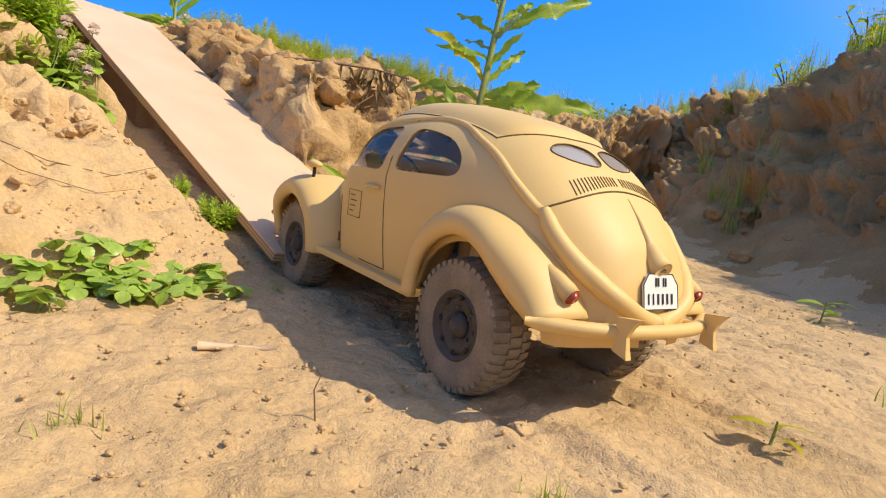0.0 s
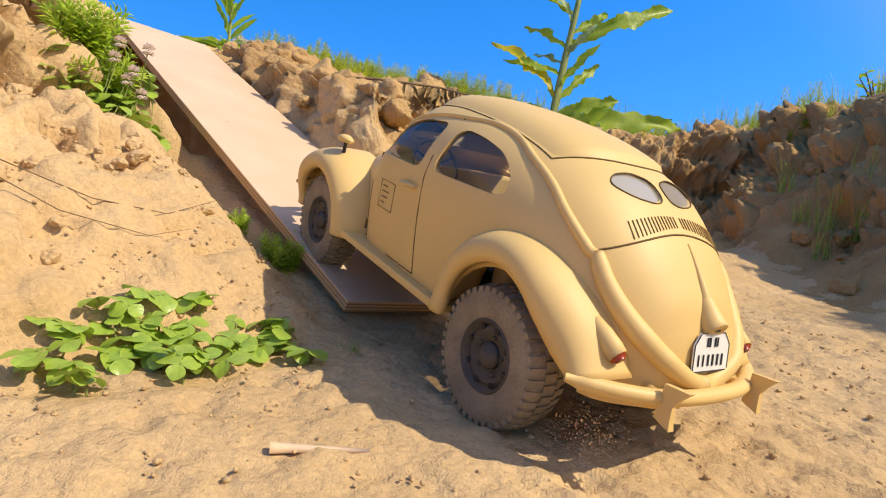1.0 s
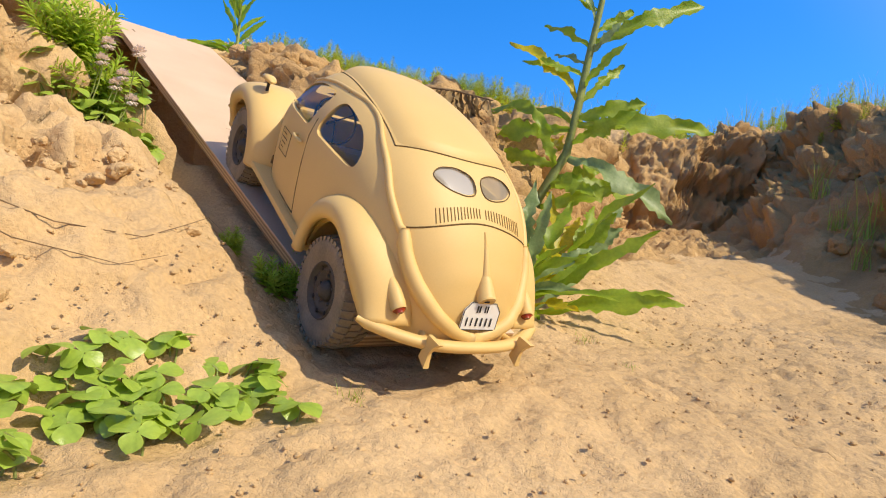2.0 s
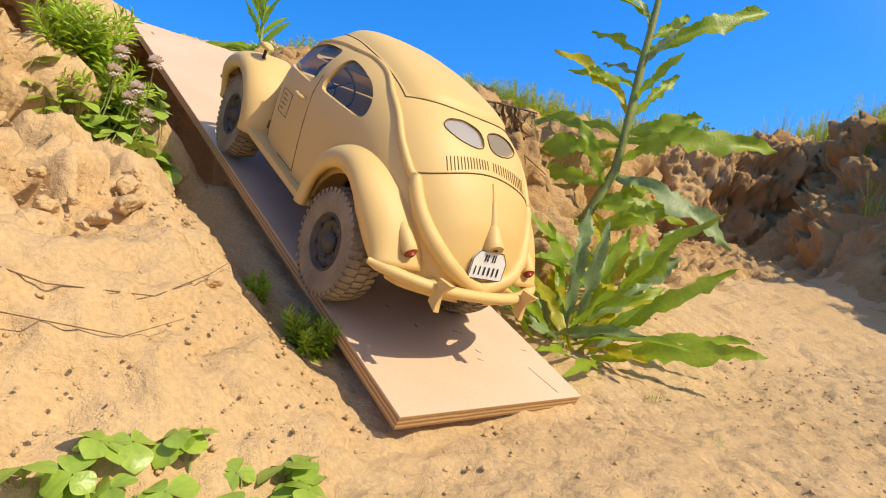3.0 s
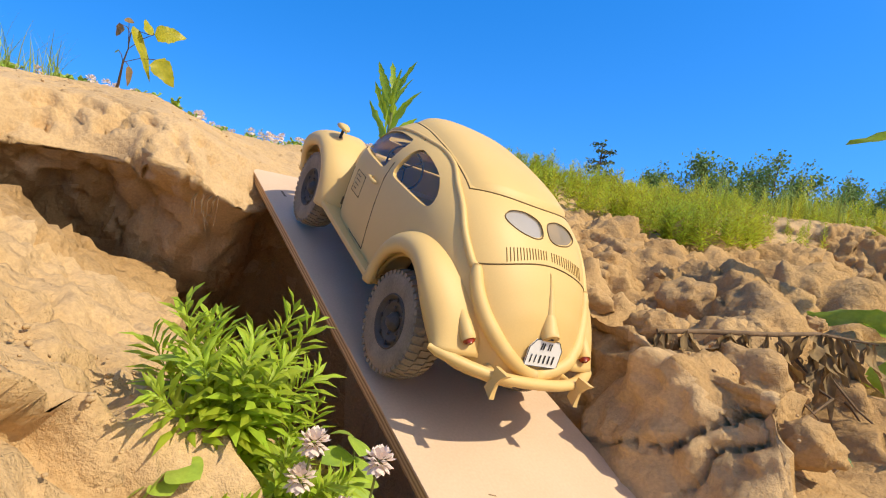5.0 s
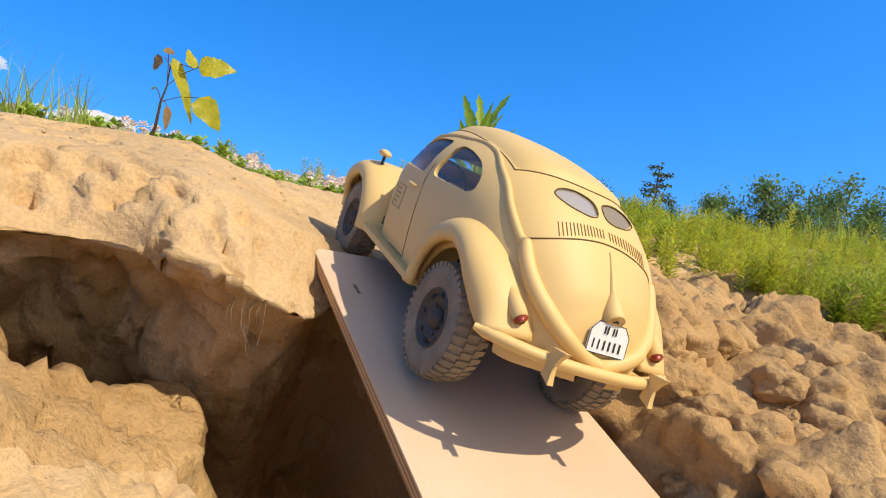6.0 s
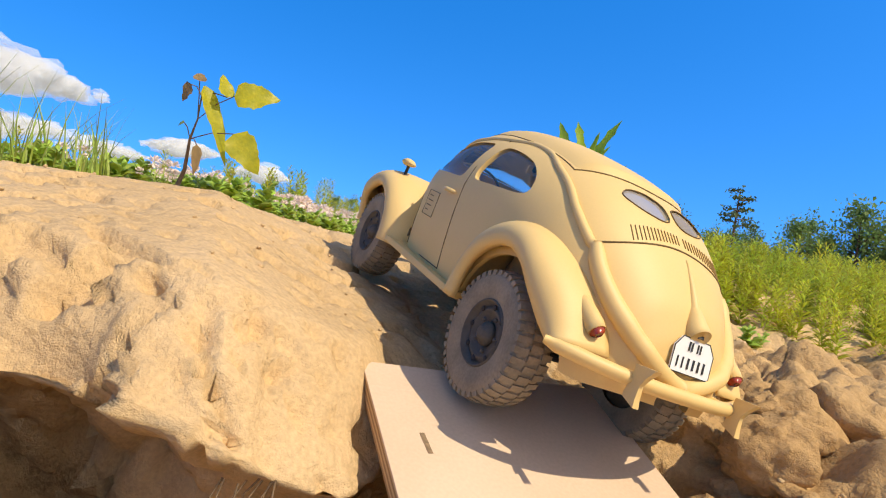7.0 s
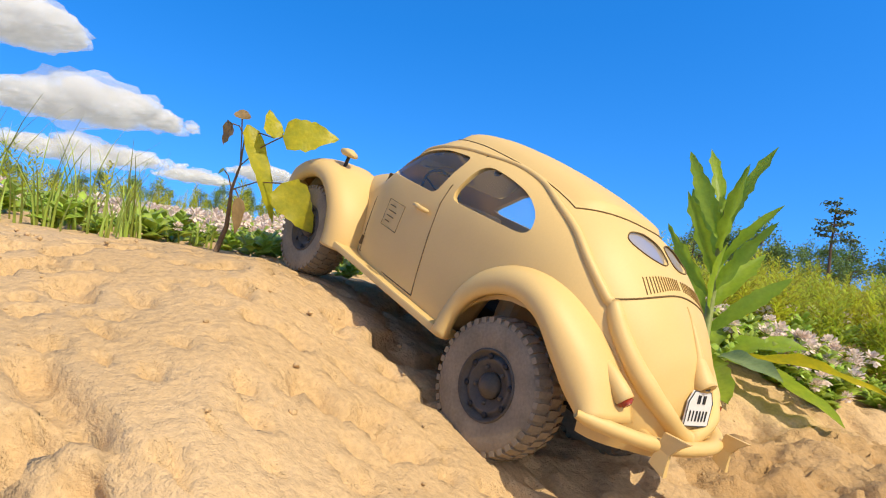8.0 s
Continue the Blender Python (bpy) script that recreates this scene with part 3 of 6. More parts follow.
def prism(outline, axis, lo, hi):
    """A closed prism of an outline of (p, q) pairs; axis x: (y, z), axis y: (x, z)."""
    put = (lambda p, q, s: to_car(s, p, q)) if axis == "x" else (lambda p, q, s: to_car(p, s, q))
    verts = [put(p, q, lo) for p, q in outline] + [put(p, q, hi) for p, q in outline]
    n = len(outline)
    faces = [tuple(range(n))[::-1], tuple(range(n, 2 * n))] + [(i, (i + 1) % n, n + (i + 1) % n, n + i) for i in range(n)]
    bm = bmesh.new()
    bm.from_mesh(mesh_of("cut", verts, faces, None, False))
    bmesh.ops.recalc_face_normals(bm, faces=bm.faces[:])
    me = bpy.data.meshes.new("cut")
    bm.to_mesh(me)
    bm.free()
    return me


def rounded(points, r=0.05, n=5):
    """An outline with its corners rounded."""
    out, k = [], len(points)
    for i in range(k):
        p, a, b = (Vector(points[j % k]) for j in (i, i - 1, i + 1))
        da, db = (a - p), (b - p)
        ra, rb = min(r, da.length * 0.45), min(r, db.length * 0.45)
        s, e = p + da.normalized() * ra, p + db.normalized() * rb
        for t in np.linspace(0, 1, n):
            t = float(t)
            q = s * (1 - t) ** 2 + p * (2 * t * (1 - t)) + e * (t * t)
            out.append((q.x, q.y))
    return out


DOOR_GLASS = rounded([(1.03, 1.06), (1.69, 1.05), (1.63, 1.12), (1.45, 1.285), (1.25, 1.355), (0.97, 1.375)], 0.07)
REAR_GLASS = rounded([(0.885, 1.075), (0.835, 1.368), (0.60, 1.352), (0.39, 1.308), (0.25, 1.225), (0.205, 1.135), (0.25, 1.09)], 0.09)
SPLIT = rounded([(0.025, 1.280), (0.025, 1.352), (0.15, 1.374), (0.28, 1.354), (0.345, 1.305), (0.24, 1.272), (0.10, 1.262)], 0.05)
SHIELD = rounded([(-0.50, 1.17), (0.50, 1.17), (0.44, 1.42), (-0.44, 1.42)], 0.08)


def boolean(ob, cutters):
    made = []
    for me in cutters:
        c = new("cutter", me)
        mod = ob.modifiers.new("cut", "BOOLEAN")
        mod.operation, mod.solver, mod.object = "DIFFERENCE", "EXACT", c
        made.append(c)
    bpy.context.view_layer.update()
    me = bpy.data.meshes.new_from_object(ob.evaluated_get(bpy.context.evaluated_depsgraph_get()))
    ob.modifiers.clear()
    ob.data = me
    for c in made:
        bpy.data.objects.remove(c)
    return ob


def side_pane(outline, side, off, name):
    """A pane that follows the body's side inside an outline of (y, z)."""
    cy, cz = np.mean([p[0] for p in outline]), np.mean([p[1] for p in outline])
    verts, n, rings = [], len(outline), 5
    for k in range(rings, 0, -1):
        for y, z in outline:
            yy, zz = cy + (y - cy) * k / rings, cz + (z - cz) * k / rings
            verts.append(to_car(side * side_x(yy, zz, off), yy, zz))
    verts.append(to_car(side * side_x(cy, cz, off), cy, cz))
    faces = grid_faces(rings, n, close_v=True) + [((rings - 1) * n + (i + 1) % n, (rings - 1) * n + i, rings * n) for i in range(n)]
    return mesh_of(name, verts, faces, GLASS)


def face_pane(outline, where, name, mat):
    cx, cz = np.mean([p[0] for p in outline]), np.mean([p[1] for p in outline])
    verts, n, rings = [], len(outline), 4
    for k in range(rings, -1, -1):
        for x, z in (outline if k else [(cx, cz)]):
            xx, zz = cx + (x - cx) * k / rings, cz + (z - cz) * k / rings
            verts.append(to_car(xx, where(xx, zz), zz))
    faces = grid_faces(rings, n, close_v=True) + [((rings - 1) * n + (i + 1) % n, (rings - 1) * n + i, rings * n) for i in range(n)]
    return mesh_of(name, verts, faces, mat)


KNOTS = np.linspace(0, 1, 9)
REAR_CREST = ([0.52, 0.46, 0.35, 0.18, 0.0, -0.18, -0.36, -0.52, -0.66], [0.36, 0.63, 0.82, 0.93, 0.965, 0.935, 0.84, 0.705, 0.52])
REAR_LIP = ([0.385, 0.37, 0.29, 0.14, -0.03, -0.20, -0.33, -0.45, -0.56], [0.36, 0.53, 0.675, 0.78, 0.815, 0.765, 0.66, 0.555, 0.485])
FRONT_CREST = ([3.02, 3.0, 2.90, 2.70, 2.42, 2.14, 1.92, 1.80, 1.76], [0.31, 0.50, 0.70, 0.84, 0.90, 0.84, 0.67, 0.48, 0.32])
FRONT_LIP = ([2.83, 2.81, 2.73, 2.58, 2.40, 2.22, 2.07, 2.00, 1.98], [0.30, 0.44, 0.59, 0.70, 0.745, 0.70, 0.58, 0.43, 0.31])


def fender_mesh(name, side, crest, lip, x_in, x_out, pinch_front, pinch_rear):
    """A swollen mudguard round a wheel: from the body out over the crown and down to the rolled lip."""
    nu, nv = 48, 16
    verts = []
    for i in range(nu):
        u = i / (nu - 1)
        oy, oz, ly, lz = (float(curve_at(KNOTS, k, u)) for k in (*crest, *lip))
        f = float(smoothstep(-u, -0.3, 0.0)) * pinch_front + float(smoothstep(u, 0.62, 1.0)) * pinch_rear
        for j in range(nv):
            t = j / (nv - 1)
            b0, b1, b2, b3 = (1 - t) ** 3, 3 * t * (1 - t) ** 2, 3 * t * t * (1 - t), t**3
            x = b0 * x_in + b1 * (x_in + 0.62 * (x_out - x_in)) + b2 * (x_out + 0.06) + b3 * x_out
            x = x * (1 - f) + (x_in + (x - x_in) * 0.72) * f
            k = b1 * -0.05 + b2 * 0.16 + b3
            verts.append(to_car(side * x, oy + (ly - oy) * k, oz + (lz - oz) * k))
        # rolled lip
        x, y, z = verts[-1]
        verts.append((x - side * 0.0035, y, z))
    faces = grid_faces(nu, nv + 1)
    if side > 0:
        faces = [f[::-1] for f in faces]
    return mesh_of(name, verts, faces, PAINT)


def solid(ob, thick):
    mod = ob.modifiers.new("thickness", "SOLIDIFY")
    mod.thickness, mod.offset = thick, -1
    return ob


def build_wheel_meshes():
    R = 0.0426
    tyre = lathe([(-0.012, 0.0215), (-0.0136, 0.026), (-0.0140, 0.031), (-0.0142, 0.036), (-0.0125, 0.0390), (-0.009, 0.0410), (0, 0.0414), (0.009, 0.0410), (0.0125, 0.0390), (0.0142, 0.036), (0.0138, 0.030), (0.012, 0.0215)], 56, RUBBER, "tyre", False)
    bm = bmesh.new()
    n = 40
    for k in range(n):
        for row, (x0, x1) in enumerate(((-0.0138, -0.0052), (-0.0042, 0.0042), (0.0052, 0.0138))):
            a = 2 * math.pi * (k + (0.5 if row == 1 else 0)) / n
            half = math.pi / n * 0.6
            ring = []
            for rr in (0.0372 if row != 1 else 0.0402, R):
                for aa in (a - half, a + half):
                    for xx in (x0, x1):
                        r2 = rr - (0.0022 if row != 1 and abs(xx) > 0.01 and rr == R else 0)
                        ring.append(bm.verts.new((xx, r2 * math.cos(aa), r2 * math.sin(aa))))
            for q in ((0, 1, 3, 2), (4, 6, 7, 5), (0, 4, 5, 1), (2, 3, 7, 6), (0, 2, 6, 4), (1, 5, 7, 3)):
                bm.faces.new([ring[i] for i in q])
    bmesh.ops.recalc_face_normals(bm, faces=bm.faces[:])
    tread = bpy.data.meshes.new("tread")
    bm.to_mesh(tread)
    bm.free()
    tread.materials.append(RUBBER)
    rim = lathe([(0.010, 0.001), (-0.0075, 0.010), (-0.0076, 0.0150), (-0.0100, 0.0172), (-0.0099, 0.0195), (-0.0070, 0.0215), (-0.0125, 0.0240), (-0.0134, 0.0250), (-0.0118, 0.0262), (0.0, 0.0262), (0.010, 0.025)], 40, RIM, "rim")
    cap = lathe([(-0.006, 0.0095), (-0.0098, 0.0090), (-0.0112, 0.0066), (-0.0132, 0.0050), (-0.0140, 0.0030), (-0.0141, 0.0004)], 18, RIM, "hub_cap")
    nut = lathe([(-0.005, 0.0014), (-0.0096, 0.0014), (-0.0098, 0.0004)], 6, RIM, "wheel_nut")
    hole = lathe([(-0.0098, 0.0020), (-0.0103, 0.0017), (-0.0103, 0.0003)], 10, BLACK, "vent_hole")
    return tyre, tread, rim, cap, nut, hole


def build_car():
    car = thing("model_car", "sand-yellow scale model of a rounded vintage car", "model car")
    body = part("body", build_shell_mesh(), car)
    wheel_round = [(0.47 * math.cos(t), 0.29 + 0.47 * math.sin(t)) for t in np.linspace(0, 2 * math.pi, 28, endpoint=False)]
    cuts = [prism(DOOR_GLASS, "x", -1.2, 1.2), prism(REAR_GLASS, "x", -1.2, 1.2), prism(SHIELD, "y", 1.38, 2.0)]
    for s in (-1, 1):
        cuts.append(prism([(s * x, z) for x, z in SPLIT], "y", -0.7, 0.12))
        for yc in (0.0, 2.40):
            cuts.append(prism([(yc + y, z) for y, z in wheel_round], "x", s * 0.36, s * 1.2))
    boolean(body, cuts)
    body.data.polygons.foreach_set("use_smooth", [True] * len(body.data.polygons))
    body.data.set_sharp_from_angle(angle=radians(32))
    part("floor_pan", box(-0.60 * K, 0.60 * K, 0.44 * K, 1.92 * K, 0.33 * K + LIFT, 0.37 * K + LIFT, 0.001, BLACK), body, "dark underside")
    part("gearbox_tunnel", box(-0.20 * K, 0.20 * K, -0.45 * K, 2.6 * K, 0.30 * K + LIFT, 0.52 * K + LIFT, 0.004, BLACK), body, "black chassis")
    for s in (-1, 1):
        for outline, name in ((DOOR_GLASS, "door_window"), (REAR_GLASS, "quarter_window")):
            part(name, side_pane(outline, s, 0.016, name), body, "clear glass").visible_shadow = False
        part("rear_window", face_pane([(s * x, z) for x, z in SPLIT], lambda x, z: rear_y(x, z) + 0.016, "rear_window", REARGLASS), body, "half-oval milky rear window")
        ring = [to_car(s * x, rear_y(s * x, z) - 0.004, z) for x, z in SPLIT]
        part("window_rim", tube(ring + ring[:2], 0.00042, 6, SEAM, "window_rim"), body, "thin dark window seal")
    part("windscreen", face_pane(SHIELD, lambda x, z: 1.47 + (1.43 - z) * 0.80 - 0.25 * x * x, "windscreen", GLASS), body, "clear glass").visible_shadow = False

    # mudguards, running boards, doors
    for s in (-1, 1):
        solid(part("rear_fender", fender_mesh("rear_fender", s, REAR_CREST, REAR_LIP, 0.42, 0.765, 0.1, 0.8), car), 0.0022)
        solid(part("front_fender", fender_mesh("front_fender", s, FRONT_CREST, FRONT_LIP, 0.34, 0.755, 0.8, 0.12), car), 0.0022)
        part("running_board", box(*sorted((s * 0.57 * K, s * 0.735 * K)), 0.43 * K, 1.84 * K, 0.335 * K + LIFT, 0.385 * K + LIFT, 0.0012, PAINT), car)
        door = [(0.865, 0.41), (0.885, 0.60), (0.91, 0.80), (0.935, 1.02), (0.93, 1.15), (0.905, 1.42)]
        seam = [to_car(s * (side_x(y, z) + 0.0), y, z) for y, z in door]
        part("door_seam", tube(seam, 0.00055, 5, SEAM, "door_seam"), body)
        lead = [(1.668, 0.41), (1.70, 0.60), (1.73, 0.80), (1.76, 0.96), (1.765, 1.05)]
        part("door_seam", tube([to_car(s * side_x(y, z), y, z) for y, z in lead], 0.00055, 5, SEAM, "door_seam"), body)
        sill = [(0.865, 0.41), (1.2, 0.405), (1.668, 0.41)]
        part("door_seam", tube([to_car(s * side_x(y, z), y, z) for y, z in sill], 0.00055, 5, SEAM, "door_seam"), body)
        for z, y in ((0.49, 1.685), (0.99, 1.765)):
            x = side_x(y, z) + 0.005
            part("door_hinge", tube([to_car(s * x, y, z - 0.035), to_car(s * x, y, z + 0.035)], 0.0016, 8, SEAM, "door_hinge"), body, "dark hinge")
        hx = side_x(1.05, 0.955)
        handle = [to_car(s * (hx + dx), y, 0.94) for dx, y in ((-0.01, 1.13), (0.035, 1.125), (0.04, 1.07), (0.03, 0.995), (0.015, 0.985))]
        part("door_handle", tube(handle, [0.0016, 0.0016, 0.0017, 0.0017, 0.001], 8, PAINT, "door_handle"), car)
        # rain gutter from the windscreen's foot over the doors down to the tail
        gut = [(1.76, 1.02), (1.70, 1.105), (1.57, 1.24), (1.39, 1.34), (1.15, 1.405), (0.89, 1.43), (0.65, 1.44), (0.42, 1.405), (0.22, 1.33), (0.01, 1.235), (-0.16, 1.117), (-0.32, 0.998)]
        pts = []
        for t in np.linspace(0, len(gut) - 1, 70):
            y, z = (float(curve_at(range(len(gut)), [p[i] for p in gut], t)) for i in (0, 1))
            pts.append(to_car(s * (side_x(y, z) + 0.002), y, z))
        pts.append(to_car(s * 0.503, rear_y(s * 0.503, 0.985) - 0.002, 0.985))
        part("rain_gutter", tube(pts, list(np.interp(np.linspace(0, 1, len(pts)), [0, 0.5, 1], [0.0012, 0.0017, 0.0032])), 8, PAINT, "rain_gutter"), body)
        # raised rib beside the engine lid, joining its twin under the number plate
        rib = []
        for t in np.linspace(0, 1, 40):
            z = 1.005 - 0.485 * t
            x = 0.505 * (1 - t**2.3) ** 0.72
            rib.append(to_car(s * x, rear_y(s * x, z) - 0.002, z))
        part("lid_rib", tube(rib, list(np.interp(np.linspace(0, 1, 40), [0, 0.12, 0.6, 1], [0.0034, 0.0050, 0.0062, 0.0050])), 10, PAINT, "lid_rib"), body)
        # tail lamps
        base, tip = Vector(to_car(s * 0.56, -0.44, 0.75)), Vector(to_car(s * 0.528, -0.652, 0.622))
        lamp = part("tail_lamp", tube([base + (tip - base) * t for t in (0, 0.2, 0.5, 0.8, 0.97)], [0.001, 0.0038, 0.0052, 0.0056, 0.0051], 14, PAINT, "tail_lamp"), car)
        part("tail_lamp_lens", tube([base + (tip - base) * t for t in (0.9, 1.0, 1.06)], [0.0044, 0.0042, 0.0022], 14, REDLENS, "tail_lamp_lens"), lamp, "small red lens")
        # bumper guards, waisted blades with flared ends
        gx = s * 0.372
        guard = []
        prof = [(-0.10, -0.012), (-0.06, 0.0), (0.0, 0.012), (0.05, -0.008), (0.10, -0.045)]
        rows = []
        for z, dy in prof:
            wide = 0.012 + 0.012 * abs(z) / 0.15
            rows.append([(gx - wide, -0.87 + dy - 0.02, 0.497 + z), (gx + wide, -0.87 + dy - 0.02, 0.497 + z), (gx + wide * 0.7, -0.81, 0.497 + z * 0.8), (gx - wide * 0.7, -0.81, 0.497 + z * 0.8)])
        part("bumper_guard", mesh_of("bumper_guard", [to_car(*p) for r in rows for p in r], grid_faces(5, 4, close_v=True) + [(3, 2, 1, 0), (16, 17, 18, 19)], PAINT, False), car)
        part("bumper_bracket", tube([to_car(s * 0.30, -0.60, 0.49), to_car(s * 0.36, -0.80, 0.495)], 0.003, 8, PAINT, "bumper_bracket"), car)
        # lamp on a stalk upon the front mudguard
        lampx, lampy = s * 0.62, 2.31
        stalk = part("fender_lamp", tube([to_car(lampx, lampy, 0.86), to_car(lampx, lampy, 0.98)], 0.0016, 8, BLACK, "fender_lamp"), car, "small lamp on a dark stalk")
        part("lamp_shell", tube([to_car(lampx, lampy - 0.09, 1.00), to_car(lampx, lampy - 0.06, 1.005), to_car(lampx, lampy, 1.01), to_car(lampx, lampy + 0.07, 1.0), to_car(lampx, lampy + 0.085, 1.0)], [0.001, 0.005, 0.0068, 0.006, 0.004], 14, PAINT, "lamp_shell", 0.55), stalk)
        head = part("headlamp", tube([to_car(s * 0.52, 2.72, 0.62), to_car(s * 0.52, 2.95, 0.67), to_car(s * 0.52, 3.0, 0.68)], [0.011, 0.010, 0.003], 18, PAINT, "headlamp"), car)

    for y0, sgn in ((-0.83, -1), (3.16, 1)):
        pts = []
        for t in np.linspace(-1, 1, 31):
            pts.append(to_car(0.725 * t, y0 - sgn * 0.27 * abs(t) ** 2.6, 0.495))
        part("rear_bumper" if sgn < 0 else "front_bumper", tube(pts, [0.0028] + [0.0052] * 29 + [0.0028], 10, PAINT, "bumper", 0.8), car)
    for s in (-1, 1):
        part("bumper_bracket", tube([to_car(s * 0.30, 2.85, 0.46), to_car(s * 0.34, 3.14, 0.455)], 0.003, 8, PAINT, "bumper_bracket"), car)

    # folding roof: a thick panel lying on the roof, with a rolled rear edge
    nx, ny = 25, 40
    verts = []
    for i in range(ny):
        ty = i / (ny - 1)
        for j in range(nx):
            tx = 2 * j / (nx - 1) - 1
            y0 = -0.015 + 0.155 * abs(tx) ** 2.4
            y = y0 + (1.40 - 0.06 * tx * tx - y0) * ty
            half = 0.475 - 0.04 * ty
            x = half * tx
            fall = 1 - max(abs(tx) ** 9, (1 - min(ty / 0.035, 1)) ** 2, (1 - min((1 - ty) / 0.03, 1)) ** 2)
            z = top_z(x, y) - 0.006 + 0.042 * fall
            verts.append(to_car(x, y, z))
    part("folding_roof", mesh_of("folding_roof", verts, [f[::-1] for f in grid_faces(ny, nx)], PAINT), body, "raised fabric-style roof panel")
    edge = []
    for j in range(41):
        tx = 2 * j / 40 - 1
        y = -0.02 + 0.155 * abs(tx) ** 2.4
        x = 0.48 * tx
        edge.append(to_car(x, y, top_z(x, y) + 0.001))
    part("roof_seam", tube(edge, 0.0006, 6, SEAM, "roof_seam"), body)
    for s in (-1, 1):
        line = [to_car(s * (0.482 - 0.04 * t), 0.135 + 1.20 * t, top_z(0.482 - 0.04 * t, 0.135 + 1.20 * t)) for t in np.linspace(0, 1, 20)]
        part("roof_seam", tube(line, 0.0005, 6, SEAM, "roof_seam"), body)

    # engine lid: seam above, louvres, tapering ridge, lamp hood and plate
    lid = []
    for x in np.linspace(-0.52, 0.52, 31):
        z = 1.15 - 0.147 * (x / 0.52) ** 2
        lid.append(to_car(x, rear_y(x, z) - 0.001, z))
    part("lid_seam", tube(lid, 0.0006, 6, SEAM, "lid_seam"), body)
    # louvre slots: brown strips on the skin, the shade inside them painted as colour
    slot = None
    for s in (-1, 1):
        for i in range(14):
            x = s * (0.026 + 0.0245 * i)
            z, reach = 1.198 - 0.147 * (x / 0.52) ** 2, 0.020 + 0.040 * abs(x)
            y, y2 = rear_y(x, z - reach), rear_y(x, z + reach)
            p = Vector(to_car(x, y - 0.003, z - reach))
            q = Vector(to_car(x, y2 - 0.003, z + reach))
            if slot is None:
                slot = box(-0.00022, 0.00022, 0, 1, -0.0003, 0.0003, 0, SLOT_SHADE, "louvre_slot")
            d = (q - p).normalized()
            nrm = Vector((1, 0, 0)).cross(d)
            m = Matrix((Vector((1, 0, 0)), d * (q - p).length, nrm)).transposed().to_4x4()
            m.translation = p
            part("louvre_slot", slot, body, m=m)
    ridge = [(1.115, 0.0006, 0.004), (1.03, 0.0016, 0.006), (0.94, 0.0028, 0.010), (0.86, 0.0044, 0.014), (0.79, 0.0056, 0.020)]
    part("lid_ridge", tube([to_car(0, rear_y(0, z) + o * 0.6, z) for z, r, o in ridge], [r for z, r, o in ridge], 12, PAINT, "lid_ridge"), body)
    hood = [(0.93, 0.0012, 0.02), (0.89, 0.0042, 0.012), (0.83, 0.0066, 0.0), (0.795, 0.0072, -0.02), (0.78, 0.0066, -0.04)]
    lamp = part("plate_lamp", tube([to_car(0, rear_y(0, z) + o, z) for z, r, o in hood], [r for z, r, o in hood], 16, PAINT, "plate_lamp"), body, "teardrop lamp hood over the plate")
    part("lamp_glass", tube([to_car(0, -0.722, 0.79), to_car(0, -0.730, 0.773)], [0.0042, 0.0034], 12, BLACK, "lamp_glass"), lamp, "dark lamp glass")
    outline = [(-0.145, 0.565), (0.145, 0.565), (0.145, 0.69), (0.10, 0.745), (-0.10, 0.745), (-0.145, 0.69)]
    ptm = Matrix.Translation(to_car(0, -0.752, 0.682)) @ Matrix.Rotation(radians(-14), 4, "X")
    verts, n = [], len(outline)
    for yy in (0.0004, -0.0006):
        verts += [(x * K, yy, (z - 0.655) * K) for x, z in outline]
    plate = part("number_plate", mesh_of("number_plate", verts, [tuple(range(n)), tuple(range(n, 2 * n))[::-1]] + [(i, n + i, n + (i + 1) % n, (i + 1) % n) for i in range(n)], WHITE, False), car, "white cut-cornered plate with dark bars", m=ptm)
    rim_pts = [(x * K, -0.0007, (z - 0.655) * K) for x, z in outline]
    part("plate_border", tube(rim_pts + rim_pts[:1], 0.0003, 5, INK, "plate_border"), plate)
    for x0, x1, z in ((-0.050, -0.040, 0.703), (-0.030, -0.020, 0.703), (0.014, 0.022, 0.703), (0.034, 0.042, 0.703)) + tuple((-0.112 + 0.039 * i, -0.112 + 0.039 * i + (0.007 if i < 2 else 0.011), 0.618) for i in range(6)):
        h = 0.022 if z > 0.65 else 0.027
        part("plate_bar", box(x0 * K, x1 * K, -0.0012, -0.0008, (z - h - 0.655) * K, (z + h - 0.655) * K, 0, INK), plate, "dark bar")
    part("tow_hook", tube([to_car(0.0, -0.69, 0.50), to_car(0.0, -0.76, 0.54), to_car(0.0, -0.775, 0.50), to_car(0, -0.76, 0.45)], [0.002, 0.0022, 0.002, 0.0016], 8, PAINT, "tow_hook"), car)

    # stencilled square with lines upon the door
    x = side_x(1.35, 0.79) + 0.006
    tilt = math.atan2(side_x(1.35, 0.86) - side_x(1.35, 0.72), 0.14)
    for s in (-1,):
        sm = Matrix.Translation(to_car(s * x, 1.35, 0.79)) @ Matrix.Rotation(s * tilt, 4, "Y")
        half = 0.095 * K
        sq = [(0, -half, -half), (0, half, -half), (0, half, half), (0, -half, half), (0, -half, -half)]
        mark = part("door_stencil", tube(sq, 0.0003, 5, STENCIL, "door_stencil"), body, "dark square stencil with unreadable lines", m=sm)
        for i, wdt in enumerate((0.5, 0.7, 0.62, 0.4)):
            z = half * (0.62 - 0.4 * i)
            part("stencil_line", box(-0.0001, 0.0001, half * 0.72 - 2 * half * wdt * 0.72, half * 0.72, z - 0.0004, z + 0.0004, 0, STENCIL), mark)

